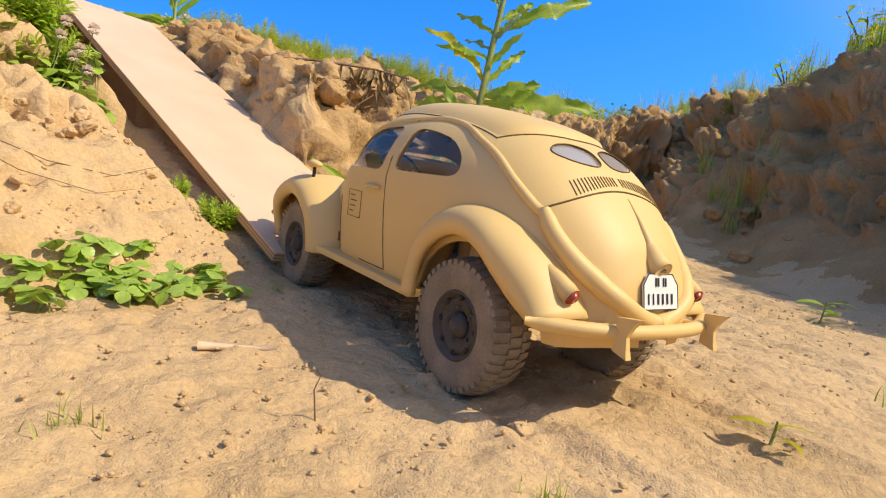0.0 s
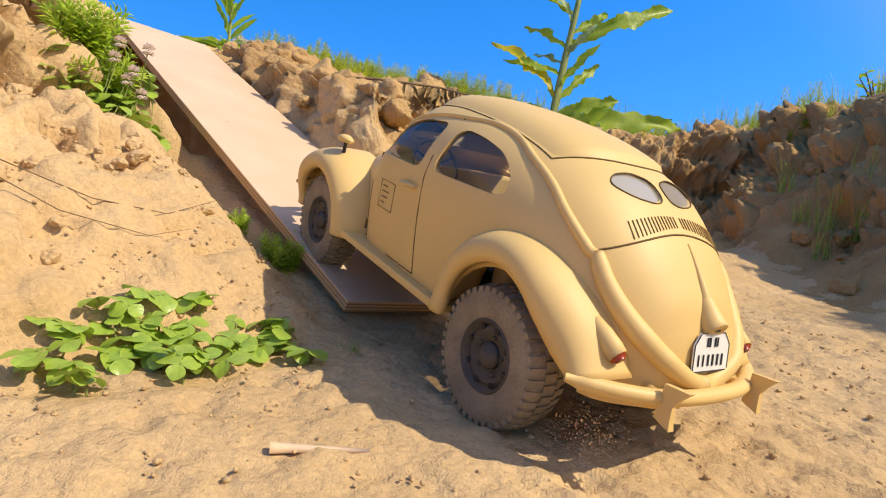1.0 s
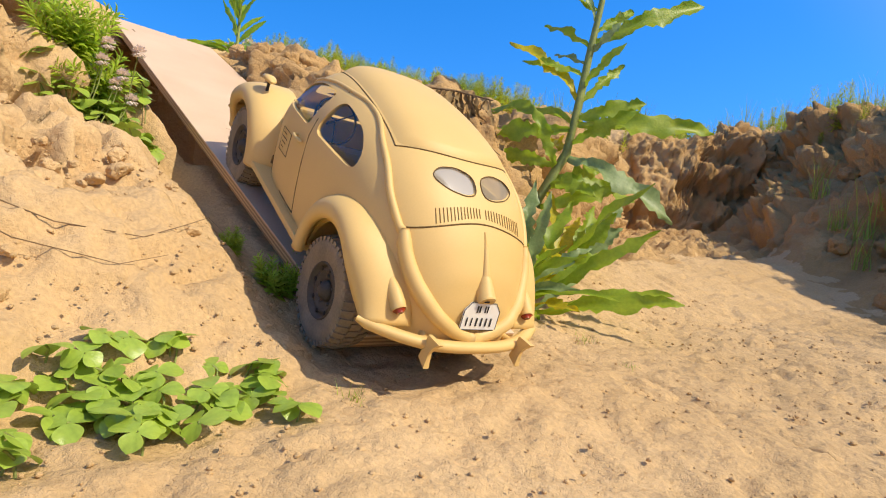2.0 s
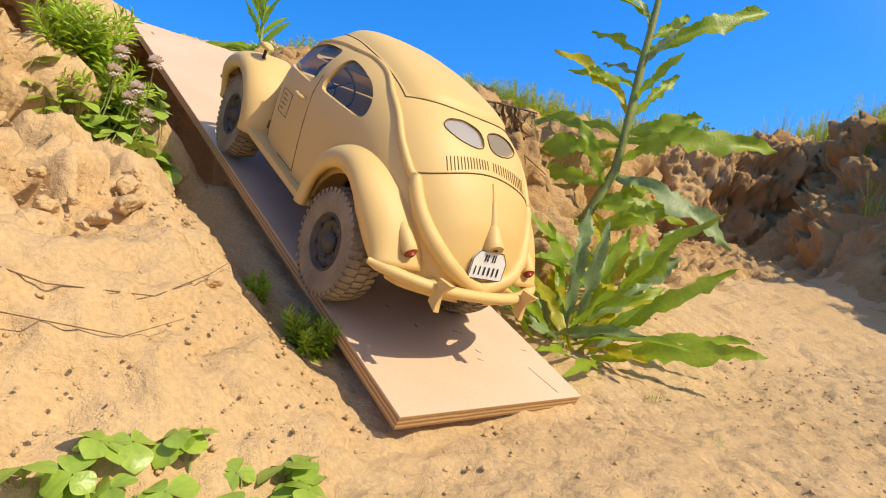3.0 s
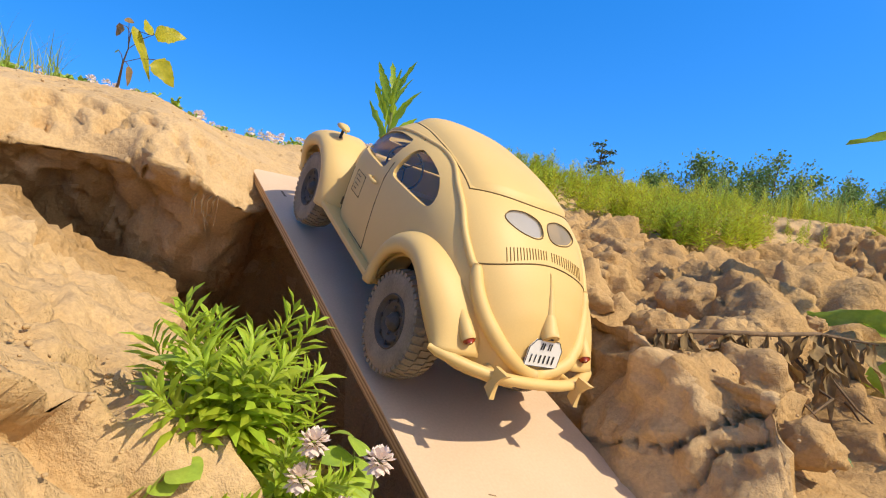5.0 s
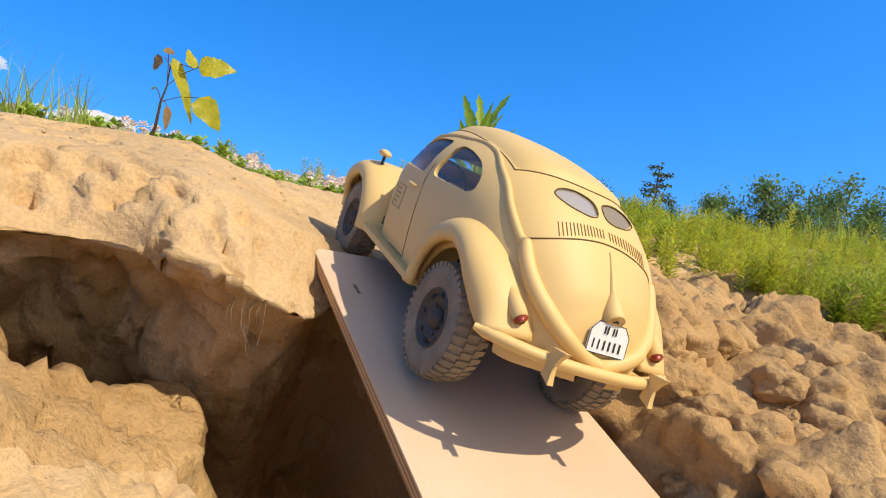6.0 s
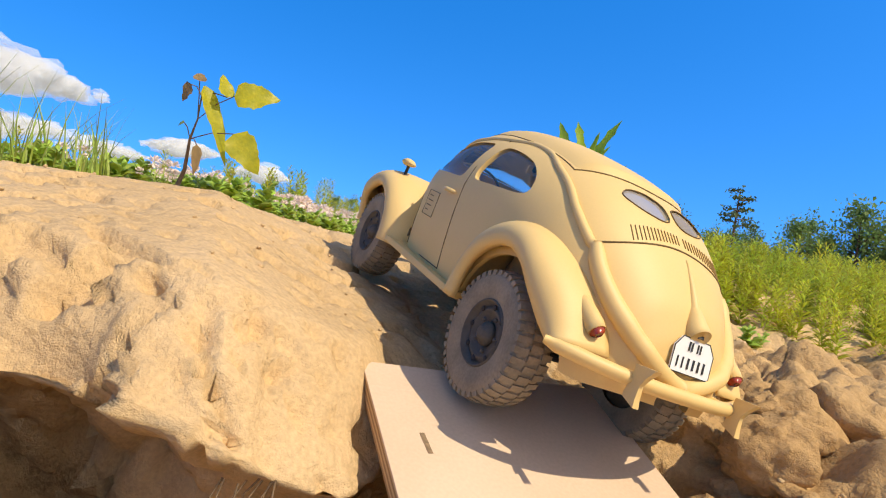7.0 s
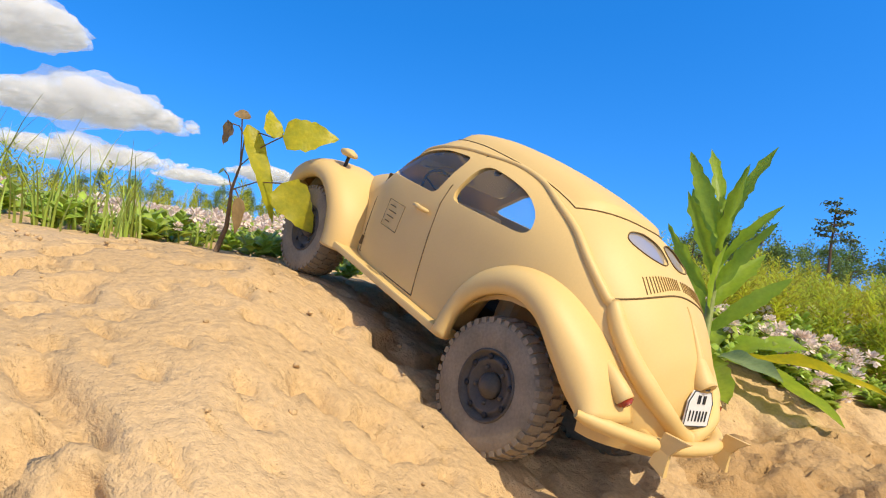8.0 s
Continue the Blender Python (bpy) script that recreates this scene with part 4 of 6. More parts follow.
    # inside: seats, dashboard, steering wheel, mirror
    for s in (-1, 1):
        seat = part("seat", box((s * 0.30 - 0.20) * K, (s * 0.30 + 0.20) * K, 0.98 * K, 1.42 * K, 0.50 * K + LIFT, 0.64 * K + LIFT, 0.005, SEATS), body, "cream seat cushion")
        part("seat_back", box((s * 0.30 - 0.20) * K, (s * 0.30 + 0.20) * K, 0.88 * K, 1.02 * K, 0.60 * K + LIFT, 0.98 * K + LIFT, 0.006, SEATS), seat)
    part("rear_bench", box(-0.48 * K, 0.48 * K, 0.22 * K, 0.36 * K, 0.55 * K + LIFT, 0.95 * K + LIFT, 0.006, SEATS), body, "cream rear bench")
    part("dashboard", box(-0.58 * K, 0.58 * K, 1.58 * K, 1.68 * K, 0.78 * K + LIFT, 1.02 * K + LIFT, 0.003, PAINT), body)
    ring = [Vector((0.19 * K * math.cos(t), 0.19 * K * math.sin(t), 0)) for t in np.linspace(0, 2 * math.pi, 25)]
    sm = Matrix.Translation(to_car(-0.30, 1.44, 1.03)) @ Matrix.Rotation(radians(62), 4, "X")
    steer = part("steering_wheel", tube(ring, 0.0011, 6, BLACK, "steering_wheel"), body, "thin black steering wheel", m=sm)
    for k in range(3):
        t = 2 * math.pi * k / 3 + 0.5
        part("spoke", tube([(0, 0, 0), (0.19 * K * math.cos(t), 0.19 * K * math.sin(t), 0)], 0.0008, 5, BLACK, "spoke"), steer)
    part("column", tube([(0, 0, 0.001), (0, 0, -0.03)], 0.0016, 6, BLACK, "column"), steer)
    part("rear_mirror", tube([to_car(0, 1.34, 1.44), to_car(0, 1.32, 1.38), to_car(0, 1.29, 1.36)], [0.0006, 0.0008, 0.004], 8, BLACK, "rear_mirror"), body)

    # wheels
    tyre, tread, rim, cap, nut, hole = build_wheel_meshes()
    small = Matrix.Diagonal((1, 0.85, 0.85, 1))
    wheels = []
    for y in (0.0, 0.2662):
        for s in (-1, 1):
            wheel = part("wheel", tyre, car, "knobbly dusty tyre on a dark steel wheel")
            wheel.matrix_basis = Matrix.Translation((s * 0.0640, y, 0.0440)) @ Matrix.Rotation(math.pi if s > 0 else 0, 4, "Z")
            tagged(part("tread", tread, wheel), kind="stuff")
            part("rim", rim, wheel, "dark painted rim", m=small)
            part("hub_cap", cap, wheel, m=small)
            for k in range(5):
                t = 2 * math.pi * k / 5
                part("wheel_nut", nut, wheel, m=Matrix.Translation((0.0005, 0.0110 * math.cos(t), 0.0110 * math.sin(t))))
            for k in range(8):
                t = 2 * math.pi * k / 8
                part("vent_hole", hole, wheel, m=Matrix.Translation((-0.0004, 0.0172 * math.cos(t), 0.0172 * math.sin(t))))
            wheels.append((wheel, s, y))
    for y in (0.0, 0.2662):
        part("axle", tube([(-0.055, y, 0.044), (0.055, y, 0.044)], 0.004, 8, BLACK, "axle"), car)
    return car, wheels


car, wheels = build_car()


# ---- clods and crumbs ----
rng = np.random.default_rng(5)


def clod_mesh(name, seed, flat=0.75, detail=4, soil=SAND):
    bm = bmesh.new()
    bmesh.ops.create_icosphere(bm, subdivisions=detail, radius=1)
    co = np.array([v.co[:] for v in bm.verts])
    o = seed * 7.3
    n = co / np.linalg.norm(co, axis=1, keepdims=True)
    cuts = np.random.default_rng(seed + 70).normal(0, 1, (17, 3))
    cuts /= np.linalg.norm(cuts, axis=1, keepdims=True)
    gap = np.random.default_rng(seed + 90).uniform(0.68, 1.05, 17)
    warp = n + 0.10 * np.stack([value_noise(n[:, 0] * 3 + o + s, n[:, 1] * 3, n[:, 2] * 3) for s in (0, 20, 40)], 1)
    facet = np.min(gap / np.maximum(warp @ cuts.T, 0.25), axis=1)
    r = np.minimum(facet, 1.35) + 0.16 * value_noise(n[:, 0] * 1.3 + o, n[:, 1] * 1.3, n[:, 2] * 1.3) + 0.10 * (clods(n[:, 0] * 2.1 + o, n[:, 1] * 2.1, n[:, 2] * 2.1) - 0.4)
    r += 0.09 * value_noise(n[:, 0] * 6 + o, n[:, 1] * 5, n[:, 2] * 5) + 0.05 * np.abs(value_noise(n[:, 0] * 11 + o, n[:, 1] * 11, n[:, 2] * 11)) + 0.045 * (clods(n[:, 0] * 5 + o, n[:, 1] * 5, n[:, 2] * 5) - 0.4)
    co = n * r[:, None] * np.array([1, 0.85, flat])
    for v, c in zip(bm.verts, co):
        v.co = Vector(c)
    me = bpy.data.meshes.new(name)
    bm.to_mesh(me)
    bm.free()
    me.polygons.foreach_set("use_smooth", [True] * len(me.polygons))
    me.materials.append(soil)
    return me


CLODS = {soil: [clod_mesh("dirt_clod", k, 0.7 + 0.08 * (k % 3), soil=soil) for k in range(5)] for soil in (SAND, CLAY_AND_LIP_SHADE, LOAM_AND_SHADE)}


def drop_clod(a, l, size, sink=0.35, turn=None, label="dry crumbly lump of clay on the bank", lift=0.0):
    x, y = from_al(a, l)
    ob = new("dirt_clod", CLODS[LOAM_AND_SHADE if x > 0.9 else CLAY_AND_LIP_SHADE if l > 0.2 and a > 0.25 else SAND][int(rng.integers(5))])
    tagged(ob, label, "dirt clod", "loose clods")
    q = Euler((rng.uniform(-0.5, 0.5), rng.uniform(-0.5, 0.5), rng.uniform(0, 6.28) if turn is None else turn))
    ob.matrix_basis = Matrix.LocRotScale((x, y, ground_z(x, y) + size * (0.75 - 2 * sink) + lift), q, (size,) * 3)
    return ob


for a, l, size in ((0.40, 0.30, 0.050), (0.47, 0.27, 0.040), (0.44, 0.38, 0.055), (0.55, 0.25, 0.045), (0.62, 0.31, 0.060), (0.70, 0.25, 0.040), (0.76, 0.33, 0.060),
                   (0.84, 0.25, 0.042), (0.86, 0.37, 0.065), (0.80, 0.45, 0.060), (0.68, 0.42, 0.055), (0.56, 0.44, 0.060), (0.90, 0.29, 0.038), (0.74, 0.52, 0.055),
                   (0.33, 0.27, 0.038), (0.30, 0.36, 0.035), (0.52, 0.215, 0.020), (0.66, 0.215, 0.022), (0.79, 0.217, 0.020)):
    drop_clod(a, l, size * 0.66, 0.42)
for k in range(60):
    drop_clod(rng.uniform(0.3, 0.95), rng.uniform(0.215, 0.5), rng.uniform(0.007, 0.026), 0.32)
for a, l, size in ((0.27, -0.20, 0.019), (0.31, -0.14, 0.013), (0.21, -0.23, 0.014), (0.33, -0.20, 0.020), (0.30, -0.26, 0.018), (0.17, -0.17, 0.011), (0.24, -0.26, 0.022), (0.28, -0.30, 0.022), (0.12, -0.21, 0.009), (0.24, -0.16, 0.012), (0.19, -0.28, 0.016)):
    drop_clod(a, l, size * 0.7, 0.55, label="dry crumbly lump of clay on the slope")
for k in range(24):
    drop_clod(rng.uniform(0.03, 0.34), rng.uniform(-0.35, -0.06), rng.uniform(0.004, 0.012), 0.52, label="dry crumbly lump of clay on the slope")
for k in range(16):
    x, y = rng.uniform(0.95, 1.2), rng.uniform(0.9, 2.8)
    a, l = to_al(x, y)
    drop_clod(a, l, rng.uniform(0.012, 0.040), 0.4, label="lump of clay fallen at the foot of the bank")


def crumbs():
    """Loose crumbs of dry sand, too many to count."""
    verts, faces = [], []
    bm = bmesh.new()
    bmesh.ops.create_icosphere(bm, subdivisions=1, radius=1)
    base = np.array([v.co[:] for v in bm.verts])
    tris = [[v.index for v in f.verts] for f in bm.faces]
    bm.free()
    spots = []
    for k in range(6000):
        if k < 3200:
            a, l = rng.uniform(-0.45, 0.1), rng.uniform(-0.4, 0.7)
        elif k < 5000:
            a, l = rng.uniform(0.0, 0.5), rng.uniform(-0.4, -0.02)
        elif k < 5800:
            a, l = rng.uniform(0.05, 0.95), rng.uniform(0.22, 0.7)
        else:
            a, l = rng.uniform(0.9, 1.35), rng.uniform(-0.4, 0.35)
        spots.append((a, l))
    al = np.array(spots)
    xs, ys = from_al(al[:, 0], al[:, 1])
    zs = height(xs, ys)
    for x, y, z in zip(xs, ys, zs):
        r = 0.0006 + 0.0017 * rng.random() ** 3
        co = base * (1 + rng.uniform(-0.3, 0.3, base.shape)) * r * np.array([1, 1, 0.75]) + np.array([x, y, z + r * 0.3])
        o = len(verts)
        verts += co.tolist()
        faces += [[i + o for i in t] for t in tris]
    tagged(new("sand_crumbs", mesh_of("sand_crumbs", verts, faces, SAND)), "loose crumbs of dry sand strewn over the ground", "crumbs", kind="stuff")


crumbs()


def spray_mesh(seed):
    """A loose puff of thrown sand grains."""
    r = np.random.default_rng(seed)
    verts, faces = [], []
    for k in range(110):
        c = np.clip(r.normal(0, 1, 3), -2, 2) * np.array([0.0085, 0.0060, 0.0075])
        s = r.uniform(0.0003, 0.0009)
        o = len(verts)
        verts += [c + s * np.array(d) for d in ((1, 0, -0.6), (-0.6, 0.8, -0.5), (-0.5, -0.9, -0.5), (0, 0, 1))]
        faces += [(o, o + 2, o + 1), (o, o + 1, o + 3), (o + 1, o + 2, o + 3), (o + 2, o, o + 3)]
    return mesh_of("sand_spray", verts, faces, SAND, False)


# puffs of sand that the rear wheel throws up: when, and where they leave the ground
SPRAYS = []
for k, (t, x, y) in enumerate(((0.12, 0.402, 0.530), (0.40, 0.380, 0.562), (0.46, 0.400, 0.560), (0.66, 0.362, 0.578), (0.84, 0.348, 0.596), (0.92, 0.360, 0.600), (1.08, 0.322, 0.600))):
    ob = tagged(new("sand_spray", spray_mesh(500 + k)), "puff of dry sand thrown up by the rear wheel", "sand spray", "thrown sand")
    ob.matrix_basis = Matrix.Translation((x, y, ground_z(x, y) - 0.035))
    SPRAYS.append((ob, t, x, y))


# ---- leaves ----
def leaf_mesh(name, length, wide, mat, n=12, teeth=0.0, lobes=0, droop=0.3, fold=0.25, base=0.15, peak=0.5, wave=0.0, seed=0):
    """A leaf along +y with its face up: a strip of four columns with a folded midrib, toothed edge and a bend."""
    r = np.random.default_rng(seed)
    verts = []
    y = z = 0.0
    for i in range(n + 1):
        t = i / n
        w = wide / 2 * (math.sin(math.pi * t ** (math.log(0.5) / math.log(peak))) ** 0.8 * (1 - base) + base * (1 - t) * 0.6) if 0 < t < 1 else wide * (0.04 if t == 0 else 0.004)
        k = 1 + (teeth * (0.7 if i % 2 else -0.5) + r.uniform(-1.2, 0.7) * teeth if 0 < i < n else 0)
        if lobes and 0 < i < n:
            k *= 0.82 + 0.18 * math.cos(t * lobes * 2 * math.pi + seed)
        bend = -droop * t
        if i:
            y += length / n * math.cos(bend * 1.6)
            z += length / n * math.sin(bend * 1.6)
        wv = wave * math.sin(t * 14 + seed) * wide
        for c in (-1, -0.5, 0, 0.5, 1):
            if abs(c) == 1 and 0 < i < n:
                k = max(0.35, k + r.uniform(-1, 0.6) * teeth * 0.7)
            verts.append((c * w * k, y, z + abs(c) * w * fold + (wv if abs(c) == 1 else 0)))
    return mesh_of(name, verts, grid_faces(n + 1, 5), mat)


def aim(at, to, up=(0, 0, 1), roll=0.0):
    """A pose at a place whose y axis points to another place."""
    d = (Vector(to) - Vector(at)).normalized()
    s = d.cross(Vector(up)).normalized()
    m = Matrix((s, d, s.cross(d))).transposed().to_4x4()
    m.translation = at
    return m @ Matrix.Rotation(radians(roll), 4, "Y")


def leaf_to(plant, at, to, wide, mat, seed, label="", up=(0, 0, 1), **kw):
    """A leaf of a plant from a place to its tip."""
    at, to = Vector(at), Vector(to)
    me = leaf_mesh("leaf", (to - at).length * 1.06, wide, mat, seed=seed, **kw)
    m = aim(at, to + Vector((0, 0, kw.get("droop", 0.3) * 0.45 * (to - at).length)), up=up, roll=float(np.random.default_rng(seed).uniform(-30, 30)))
    return part("leaf", me, plant, label, m=m)


# tall weed beside the board
tall = thing("tall_weed", "tall green weed with long toothed leaves beside the board", "weed plant")
spine = [(0.272, 1.368, ground_z(0.272, 1.368) - 0.01), (0.283, 1.376, 0.52), (0.322, 1.397, 0.604), (0.333, 1.409, 0.69), (0.341, 1.420, 0.78), (0.350, 1.431, 0.86), (0.357, 1.439, 0.93), (0.363, 1.446, 1.02)]
part("stem", tube(spine, [0.0085, 0.0085, 0.008, 0.0075, 0.0065, 0.0055, 0.0045, 0.003], 10, STEM, "stem"), tall, "thick ribbed stem")
for k, (h0, dx, dy, dz, wd, mt) in enumerate((
        (0.80, 0.205, 0.00, 0.075, 0.052, LEAF), (0.86, -0.17, -0.02, 0.05, 0.05, LEAF), (0.70, -0.115, -0.03, 0.105, 0.046, YELLOWLEAF), (0.66, -0.175, 0.05, 0.035, 0.052, LEAF),
        (0.645, -0.13, -0.05, -0.035, 0.045, LEAF), (0.69, 0.09, 0.03, 0.09, 0.028, LEAF), (0.665, 0.12, -0.02, 0.02, 0.045, LEAF), (0.655, 0.245, -0.02, -0.01, 0.055, LEAF),
        (0.60, 0.185, -0.05, -0.085, 0.062, LEAFGREY), (0.57, -0.04, -0.05, 0.10, 0.034, LEAF), (0.50, 0.14, -0.04, 0.035, 0.042, LEAF), (0.54, 0.12, 0.05, 0.03, 0.05, LEAF),
        (0.88, 0.05, 0.02, 0.15, 0.035, LEAF), (0.90, -0.06, 0.03, 0.13, 0.035, LEAF), (0.92, 0.12, -0.03, 0.12, 0.038, LEAF), (0.84, -0.07, -0.03, 0.10, 0.03, LEAFGREY),
        (0.93, -0.12, 0.02, 0.06, 0.042, LEAF), (0.76, -0.06, 0.02, 0.03, 0.025, LEAFGREY), (0.52, -0.09, 0.03, 0.02, 0.05, LEAFGREY), (0.55, 0.06, -0.07, -0.01, 0.05, LEAF),
        (0.97, 0.03, -0.02, 0.13, 0.03, LEAF), (0.72, 0.05, -0.06, 0.06, 0.024, LEAF), (0.74, -0.10, -0.04, 0.02, 0.030, LEAF), (0.79, -0.09, 0.03, 0.06, 0.034, LEAF), (0.82, 0.09, 0.04, 0.05, 0.03, LEAF), (0.58, -0.12, -0.02, 0.0, 0.04, LEAF), (0.62, 0.10, -0.06, 0.04, 0.036, LEAF), (0.90, 0.15, 0.0, 0.03, 0.04, LEAF), (0.56, 0.16, 0.02, -0.03, 0.046, LEAF), (0.98, -0.05, -0.02, 0.10, 0.028, LEAF), (0.95, 0.10, 0.02, 0.10, 0.03, LEAF), (0.61, -0.05, 0.06, 0.02, 0.045, YELLOWLEAF), (0.78, 0.05, -0.03, 0.045, 0.02, LEAFGREY))):
    i = min(max(int(np.searchsorted([p[2] for p in spine], h0)), 1), len(spine) - 1)
    p, q = Vector(spine[i - 1]), Vector(spine[i])
    at = p + (q - p) * ((h0 - p.z) / (q.z - p.z))
    leaf_to(tall, at, at + Vector((dx, dy, dz)), wd * 1.12, mt, 40 + k, up=(0.2, -0.85, 0.5), teeth=0.17, lobes=3 + k % 2, droop=0.4, wave=0.13, fold=0.22, n=24, base=0.3, peak=0.6)

# second weed between the tall one and the board
mid = thing("broadleaf_weed", "leafy green weed with long toothed leaves on the bank's foot", "weed plant")
for k in range(15):
    ang = k * 2.4 + 0.4
    bx, by = 0.325 + 0.02 * math.cos(ang), 1.245 + 0.02 * math.sin(ang)
    at = Vector((bx, by, ground_z(bx, by) - 0.002))
    reach_out = 0.07 + 0.06 * ((k * 7) % 5) / 5
    tip = at + Vector((reach_out * math.cos(ang), reach_out * math.sin(ang), 0.06 + 0.10 * ((k * 3) % 7) / 7))
    leaf_to(mid, at, tip, 0.042, (LEAF, LEAFGREY, LEAF, YELLOWLEAF)[k % 4], 110 + k, up=(0.2, -0.5, 0.8), teeth=0.17, lobes=3, droop=0.35, wave=0.12, n=24, base=0.3, peak=0.6)

# rosette of broad toothed leaves at the bank's foot
rosette = thing("leafy_rosette", "low rosette of grey-green toothed leaves beside the board", "weed plant")
rx, ry = 0.272, 1.085
rz = ground_z(rx, ry)
for k, (ox, oy, tx, ty, tz, wd, mt) in enumerate((
        (-0.03, 0.05, 0.175, 1.215, 0.600, 0.044, LEAFGREY), (0.0, 0.02, 0.285, 1.11, 0.545, 0.040, LEAFGREY), (0.02, 0.0, 0.43, 1.03, 0.485, 0.040, LEAF), (0.05, 0.0, 0.455, 1.06, 0.43, 0.040, LEAF),
        (0.03, -0.03, 0.452, 0.998, 0.420, 0.048, LEAF), (-0.03, 0.02, 0.165, 1.10, 0.465, 0.036, LEAF), (-0.02, 0.04, 0.19, 1.18, 0.50, 0.036, LEAFGREY), (0.0, -0.02, 0.25, 0.98, 0.43, 0.034, LEAFGREY),
        (0.02, 0.03, 0.33, 1.16, 0.53, 0.046, LEAF), (0.0, 0.03, 0.24, 1.20, 0.53, 0.04, LEAF), (-0.01, 0.0, 0.21, 1.02, 0.46, 0.03, LEAF), (0.01, 0.01, 0.36, 1.12, 0.47, 0.04, LEAFGREY),
        (0.0, 0.0, 0.30, 1.00, 0.47, 0.03, LEAF), (0.03, 0.04, 0.40, 1.16, 0.45, 0.045, LEAF), (-0.04, 0.03, 0.155, 1.14, 0.44, 0.04, LEAFGREY), (0.02, -0.01, 0.34, 0.99, 0.41, 0.035, YELLOWLEAF),
        (-0.02, 0.01, 0.20, 1.08, 0.50, 0.028, LEAF), (0.01, 0.02, 0.31, 1.07, 0.52, 0.032, LEAFGREY))):
    leaf_to(rosette, (rx + ox, ry + oy, ground_z(rx + ox, ry + oy) - 0.002), (tx, ty, max(tz, ground_z(tx, ty) + 0.01)), wd * 0.8, mt, 80 + k, up=(0.1, -0.6, 0.75), teeth=0.17, lobes=3 + k % 3, droop=0.3, wave=0.12, fold=0.3, n=24, base=0.3, peak=0.64)

rl = np.random.default_rng(31)
for k in range(16):
    ang, far = rl.uniform(0, 6.28), rl.uniform(0.06, 0.14)
    ox, oy = rx + rl.normal() * 0.025, ry + rl.normal() * 0.025
    tx, ty = ox + far * math.cos(ang), oy + far * math.sin(ang)
    leaf_to(rosette, (ox, oy, ground_z(ox, oy) - 0.002), (tx, ty, ground_z(tx, ty) + rl.uniform(0.02, 0.09)), rl.uniform(0.016, 0.028), (LEAF, LEAFGREY, LEAF, YELLOWLEAF)[k % 4], 860 + k, up=(0.1, -0.6, 0.75), teeth=0.17, lobes=3, droop=0.45, wave=0.12, fold=0.3, n=18, base=0.3, peak=0.62)

# sapling with five yellowing leaves on the plateau
sap = thing("aspen_sapling", "tiny sapling with yellow-green round leaves on the plateau", "sapling")
sb = Vector((-0.958, 1.473, ground_z(-0.958, 1.473) - 0.004))
trunk = [sb, sb + Vector((0.012, 0.002, 0.03)), Vector((-0.925, 1.462, 0.935)), Vector((-0.917, 1.463, 0.958)), Vector((-0.915, 1.463, 0.985))]
part("stem", tube(trunk, [0.0030, 0.0024, 0.0016, 0.0010, 0.0006], 8, TWIG, "stem"), sap, "thin brown stem")


def aspen_leaf(at, out, to, size, mat, seed):
    part("leaf_stalk", tube([at, (Vector(at) + Vector(out)) / 2 + Vector((0, 0, 0.004)), out], 0.0006, 6, TWIG, "leaf_stalk"), sap)
    leaf_to(sap, out, to, size * 1.1, mat, seed, up=(0.75, -0.6, 0.3), teeth=0.06, droop=0.25, fold=0.12, n=12, base=0.55, peak=0.38, wave=0.03)


aspen_leaf(trunk[3], (-0.872, 1.473, 0.987), (-0.833, 1.500, 0.990), 0.046, YELLOWLEAF, 130)
aspen_leaf(trunk[2], (-0.868, 1.475, 0.945), (-0.842, 1.488, 0.905), 0.046, YELLOWLEAF, 131)
aspen_leaf(trunk[3], (-0.905, 1.458, 0.995), (-0.872, 1.475, 0.915), 0.026, YELLOWLEAF, 132)
aspen_leaf(trunk[4], (-0.880, 1.470, 0.985), (-0.888, 1.470, 1.012), 0.026, YELLOWLEAF, 133)
aspen_leaf(trunk[4], (-0.920, 1.452, 0.995), (-0.934, 1.450, 0.976), 0.024, DRYLEAF, 134)
aspen_leaf(trunk[3], (-0.912, 1.456, 1.000), (-0.914, 1.458, 1.010), 0.020, DRYLEAF, 135)
aspen_leaf(trunk[2], (-0.909, 1.460, 0.928), (-0.906, 1.461, 0.895), 0.016, DRYLEAF, 136)
aspen_leaf(trunk[2], (-0.925, 1.452, 0.952), (-0.934, 1.45, 0.948), 0.008, LEAFGREY, 137)

# weed with narrow upright leaves at the head of the board
thistle = thing("upright_weed", "bright green upright weed with lobed leaves on the plateau", "weed plant")
tb = Vector((-0.572, 1.812, ground_z(-0.572, 1.812) - 0.004))
part("stem", tube([tb, tb + Vector((0.002, 0.002, 0.10)), tb + Vector((0.004, 0.004, 0.17))], [0.005, 0.004, 0.002], 8, STEM, "stem"), thistle)
for k in range(15):
    ang = k * 2.4
    h = 0.04 + 0.125 * (k / 15)
    out = 0.070 * (1 - 0.50 * k / 15)
    at = tb + Vector((0.002, 0.002, h))
    leaf_to(thistle, at, at + Vector((out * math.cos(ang), out * math.sin(ang), 0.060 + 0.030 * (k / 15))), 0.024, LEAF, 160 + k, up=(0.3 * math.cos(k), -0.8, 0.5), teeth=0.16, lobes=3 if k % 3 else 0, droop=0.2, n=14, base=0.3, peak=0.5)
